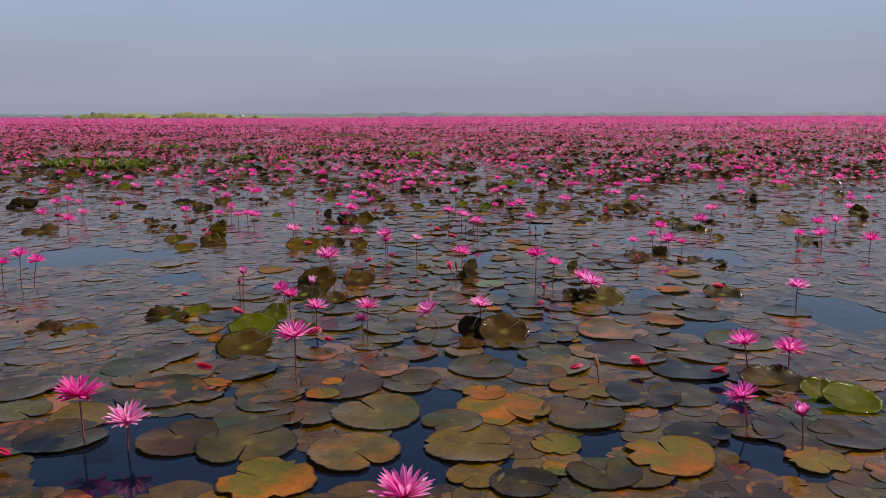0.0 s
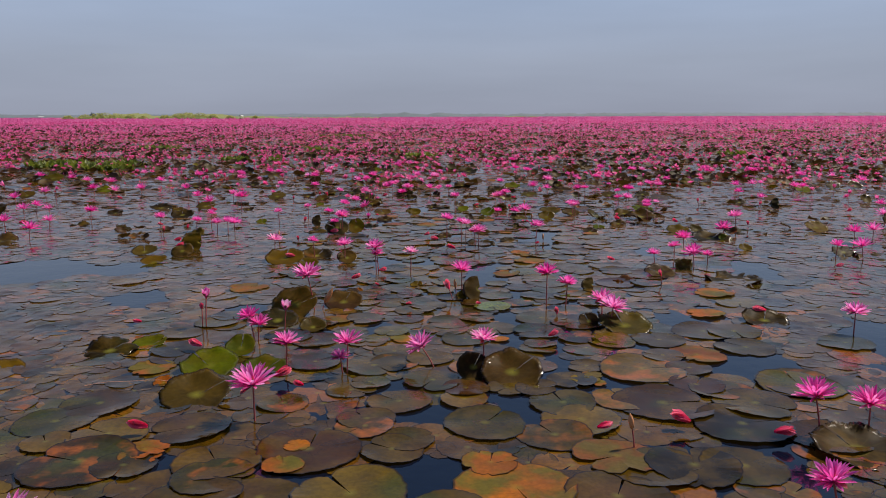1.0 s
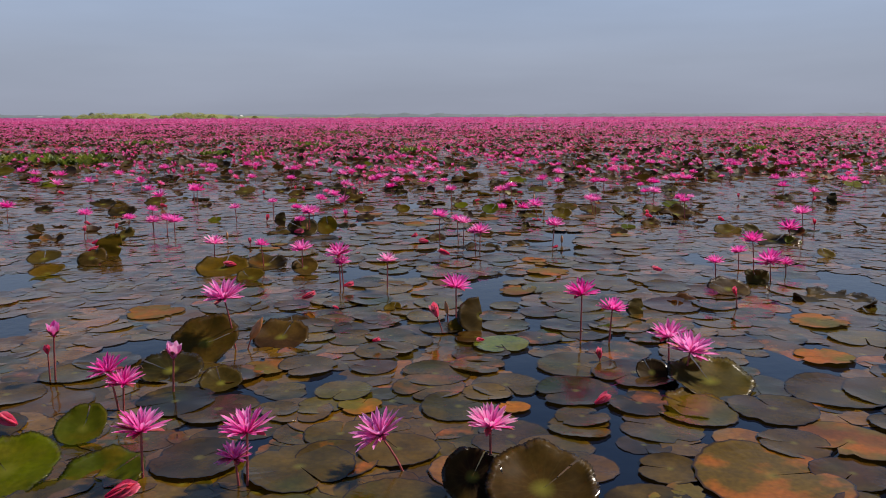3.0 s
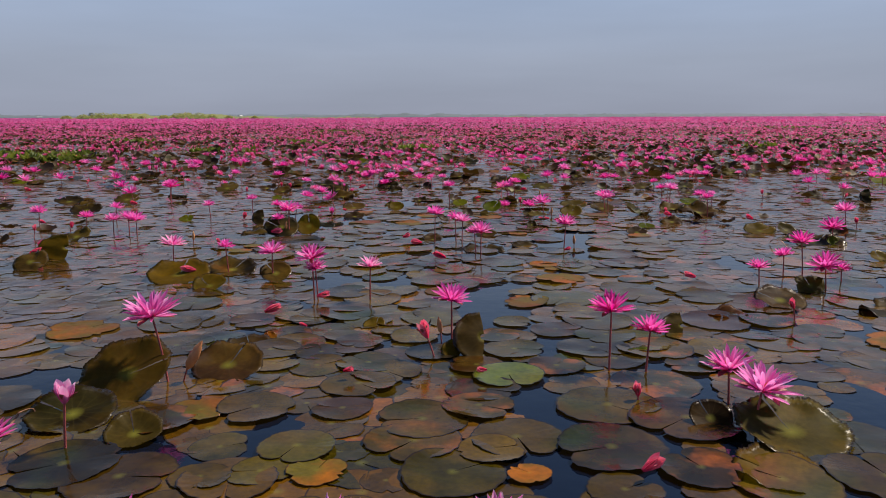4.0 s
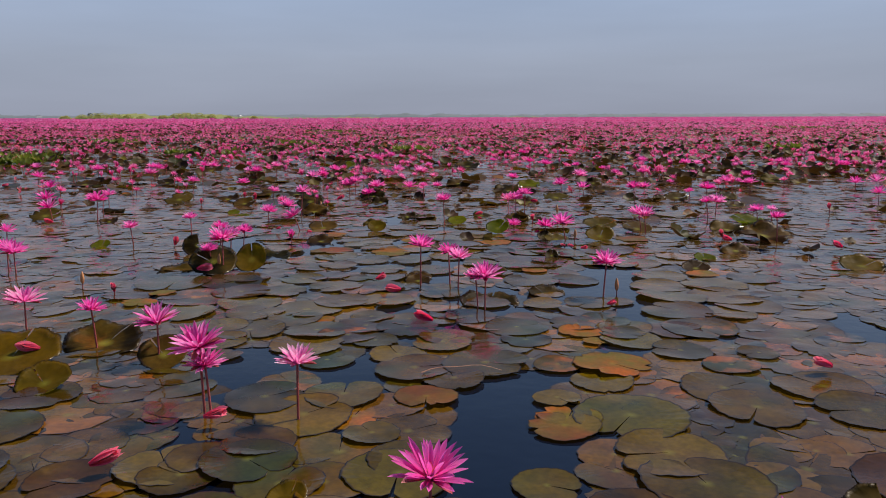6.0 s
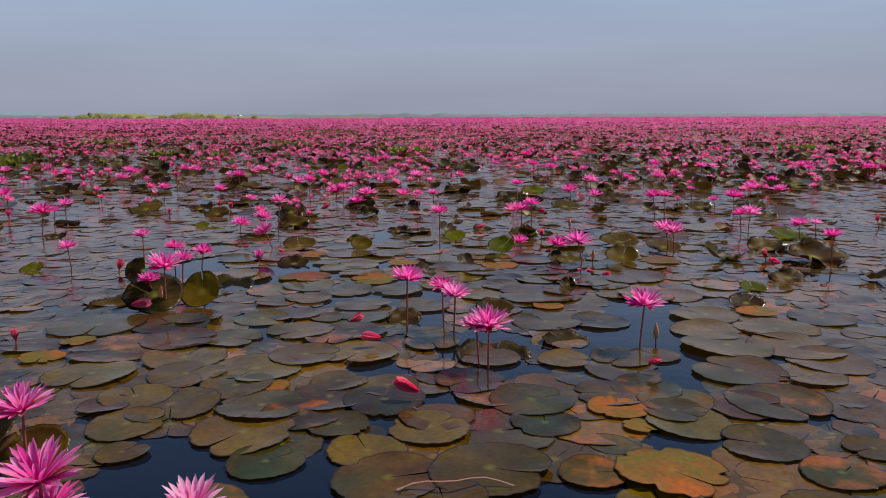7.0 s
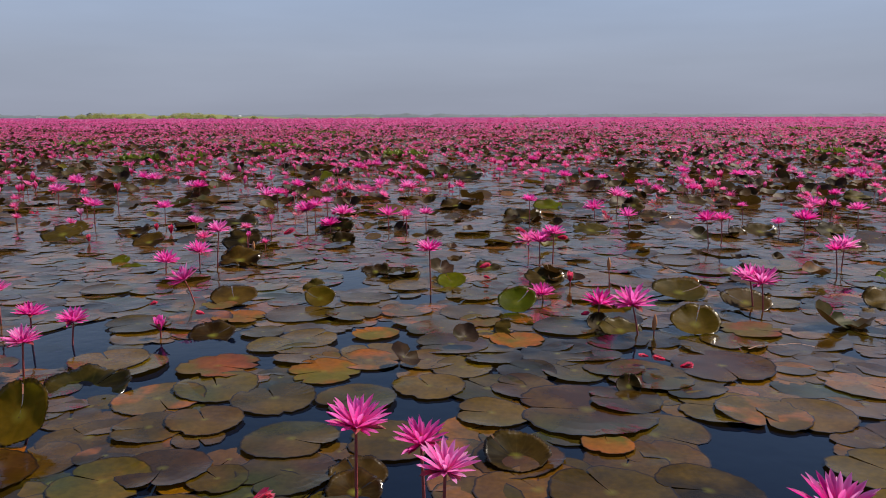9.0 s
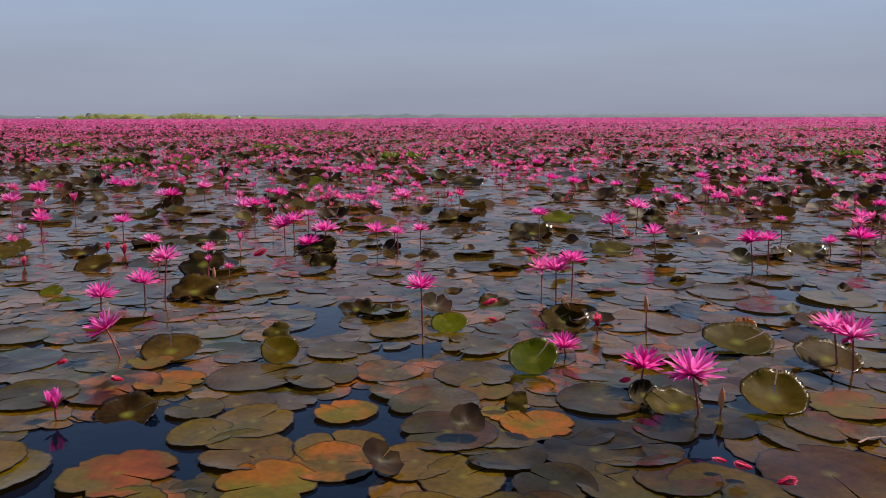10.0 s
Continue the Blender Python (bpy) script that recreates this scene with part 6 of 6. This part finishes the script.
def tree(x, y, h, seed):
    """A small far tree: trunk, limbs and a crown of many leaf clumps."""
    r = random.Random(seed)
    root = new("tree")
    root.matrix_basis = pose(x, y, 0.9)
    limbs = [tube_proto([(0, 0, -1.6), (0.05, 0, h * 0.3), (0.1, 0, h * 0.75)], [0.14, 0.1, 0.04], 6)]
    for i in range(5):
        a = r.uniform(0, 6.28)
        limbs.append(tube_proto([(0.05, 0, h * (0.25 + 0.08 * i)), (0.4 * math.cos(a), 0.4 * math.sin(a), h * (0.45 + 0.08 * i)), (0.9 * math.cos(a), 0.9 * math.sin(a), h * (0.55 + 0.08 * i))], [0.05, 0.04, 0.015], 5))
    child("trunk", mesh_of("trunk", *join(limbs), WOOD_HULL), root)
    leaves = []
    for i in range(160):
        a, up, out = r.uniform(0, 6.28), r.uniform(0.3, 1.0), r.random() ** 0.5
        wide = 1.5 * math.sin(math.pi * min(1, max(0.08, up * 0.9)))
        m = Matrix.Translation((out * wide * math.cos(a), out * wide * math.sin(a), up * h)) @ Euler((r.uniform(0, 3), r.uniform(0, 3), a)).to_matrix().to_4x4() @ Matrix.Scale(r.uniform(0.25, 0.5), 4)
        leaves.append(moved(petal_proto(1.0, 0.6, 0.2, 0.3, 2), m))
    child("crown", mesh_of("crown", *join(leaves), DARK_TREE), root)
    return tagged(root, "small dark tree on the grassy bank", "tree", "trees on the bank")


def bush(x, y, wide, h, seed):
    """A reed and shrub clump on the bank: short stems under a ragged crown of many leaves."""
    r = random.Random(seed)
    root = new("bush")
    root.matrix_basis = pose(x, y, 0.3)
    stems_ = [tube_proto([(r.uniform(-0.3, 0.3) * wide, r.uniform(-0.5, 0.5), -0.4), (r.uniform(-0.4, 0.4) * wide, 0, h * 0.7)], [0.08, 0.03], 5) for _ in range(7)]
    child("stems", mesh_of("stems", *join(stems_), WOOD_HULL), root)
    leaves = []
    for i in range(420):
        u = r.uniform(-1, 1)
        top = h * (1 - u * u) ** 0.5 * r.uniform(0.25, 1.0)
        m = Matrix.Translation((u * wide / 2, r.uniform(-1.2, 1.2), top)) @ Euler((r.uniform(0, 3), r.uniform(0, 3), r.uniform(0, 6))).to_matrix().to_4x4() @ Matrix.Scale(r.uniform(0.35, 0.7), 4)
        leaves.append(moved(petal_proto(1.0, 0.6, 0.2, 0.3, 2), m))
    child("crown", mesh_of("crown", *join(leaves), HAZED_SHRUB), root)
    return tagged(root, "yellow-green shrub clump on the grassy bank", "bush", "bushes on the bank")


for k_, (u_, wide_, high_) in enumerate(((-215, 6, 1.9), (-206, 8, 2.6), (-200, 9, 3.3), (-194, 10, 3.6), (-188, 9, 3.2), (-181, 7, 2.6), (-172, 5, 1.7), (-160, 6, 2.2), (-153, 9, 3.2), (-147, 10, 3.7), (-140, 9, 3.4), (-133, 6, 2.6), (-122, 5, 1.8), (-108, 4, 1.6))):
    bush(u_, 447 + 2 * (k_ % 3), wide_, high_, k_)
tree(-203, 452, 3.0, 1)
tree(-199, 453, 2.7, 2)


def boat(x, y, length, turn, paint, label):
    """A long low tour boat with a canopy on posts."""
    root = new("boat")
    root.matrix_basis = pose(x, y, 0, 0, 0, turn)
    rows = []
    for i in range(9):
        t = i / 8
        w = 0.75 * math.sin(math.pi * (0.12 + 0.76 * t)) ** 0.6
        lift = 0.5 * (2 * t - 1) ** 4
        rows.append([((t - 0.5) * length, s * w * k, z + lift) for s, k, z in ((-1, 1, 0.55), (-1, 0.7, -0.1), (1, 0.7, -0.1), (1, 1, 0.55), (1, 0.88, 0.5), (1, 0.6, 0.08), (-1, 0.6, 0.08), (-1, 0.88, 0.5))])
    v = [p for row in rows for p in row]
    f = [(8 * i + k, 8 * i + (k + 1) % 8, 8 * i + 8 + (k + 1) % 8, 8 * i + 8 + k) for i in range(8) for k in range(8)]
    child("hull", mesh_of("hull", v, f, None, WOOD_HULL, False), root)
    roof = []
    for i in range(7):
        a = math.pi * i / 6
        roof.append((0.85 * math.cos(a), 1.75 + 0.3 * math.sin(a)))
    v = [(sx * length * 0.3, yy, zz + dz) for sx in (-1, 1) for dz in (0, 0.05) for yy, zz in roof]
    f = [(14 * 0 + d * 7 + i, d * 7 + i + 1, 14 + d * 7 + i + 1, 14 + d * 7 + i) for d in (0, 1) for i in range(6)]
    child("canopy", mesh_of("canopy", v, f, None, paint, False), root, None, "painted canopy")
    for sx in (-1, 0, 1):
        for sy in (-1, 1):
            child("post", mesh_of("post", *tube_proto([(sx * length * 0.28, sy * 0.72, 0.4), (sx * length * 0.28, sy * 0.8, 1.78)], [0.04, 0.04], 6), WHITE_PAINT), root)
    return tagged(root, label, "boat", "far boats")


boat(-103.5, 400, 4.0, 80, WHITE_PAINT, "small boat with white canopy far out on the lake")
boat(-232, 400, 6.0, 25, BLUE_PAINT, "far tour boat with blue canopy among flowers")
boat(-330, 640, 6.0, 10, WHITE_PAINT, "distant boat with pale canopy by the shore")


def hyacinths(x, y, rx, ry, count, seed):
    """A floating patch of bright green rosettes."""
    r = random.Random(seed)
    out = []
    for _ in range(count):
        a, d = r.uniform(0, 6.28), r.random() ** 0.6
        px, py = rx * d * math.cos(a), ry * d * math.sin(a)
        for i in range(4):
            m = Matrix.Translation((px + r.uniform(-0.05, 0.05), py, r.uniform(0.0, 0.05))) @ Matrix.Rotation(r.uniform(0, 6.28), 4, "Z") @ Matrix.Rotation(radians(r.uniform(0, 50)), 4, "X") @ Matrix.Scale(r.uniform(0.12, 0.22), 4)
            out.append(moved(petal_proto(1.0, 0.55, 0.25, 0.3, 2), m))
    ob = new("green_water_plants", mesh_of("green_water_plants", *join(out), PLANT))
    ob.matrix_basis = pose(x, y, 0)
    return tagged(ob, "patch of bright green floating water plants among lilies", "water plants", kind="stuff")


hyacinths(-10.2, 21.2, 0.9, 0.9, 100, 1)
hyacinths(-8.6, 20.6, 0.8, 1.3, 150, 2)
hyacinths(27.5, 64, 2.6, 1.6, 160, 3)
hyacinths(-6.5, 51, 1.6, 1.0, 80, 4)
hyacinths(-4.6, 30, 0.6, 0.4, 40, 5)
hyacinths(9.5, 26, 0.5, 0.4, 40, 6)
hyacinths(-11.4, 32.3, 0.9, 0.6, 50, 7)
hyacinths(-6.05, 23.3, 0.4, 0.4, 26, 8)
hyacinths(-4.85, 23.3, 0.25, 0.3, 14, 9)
hyacinths(-0.66, 25.6, 0.5, 0.5, 30, 10)
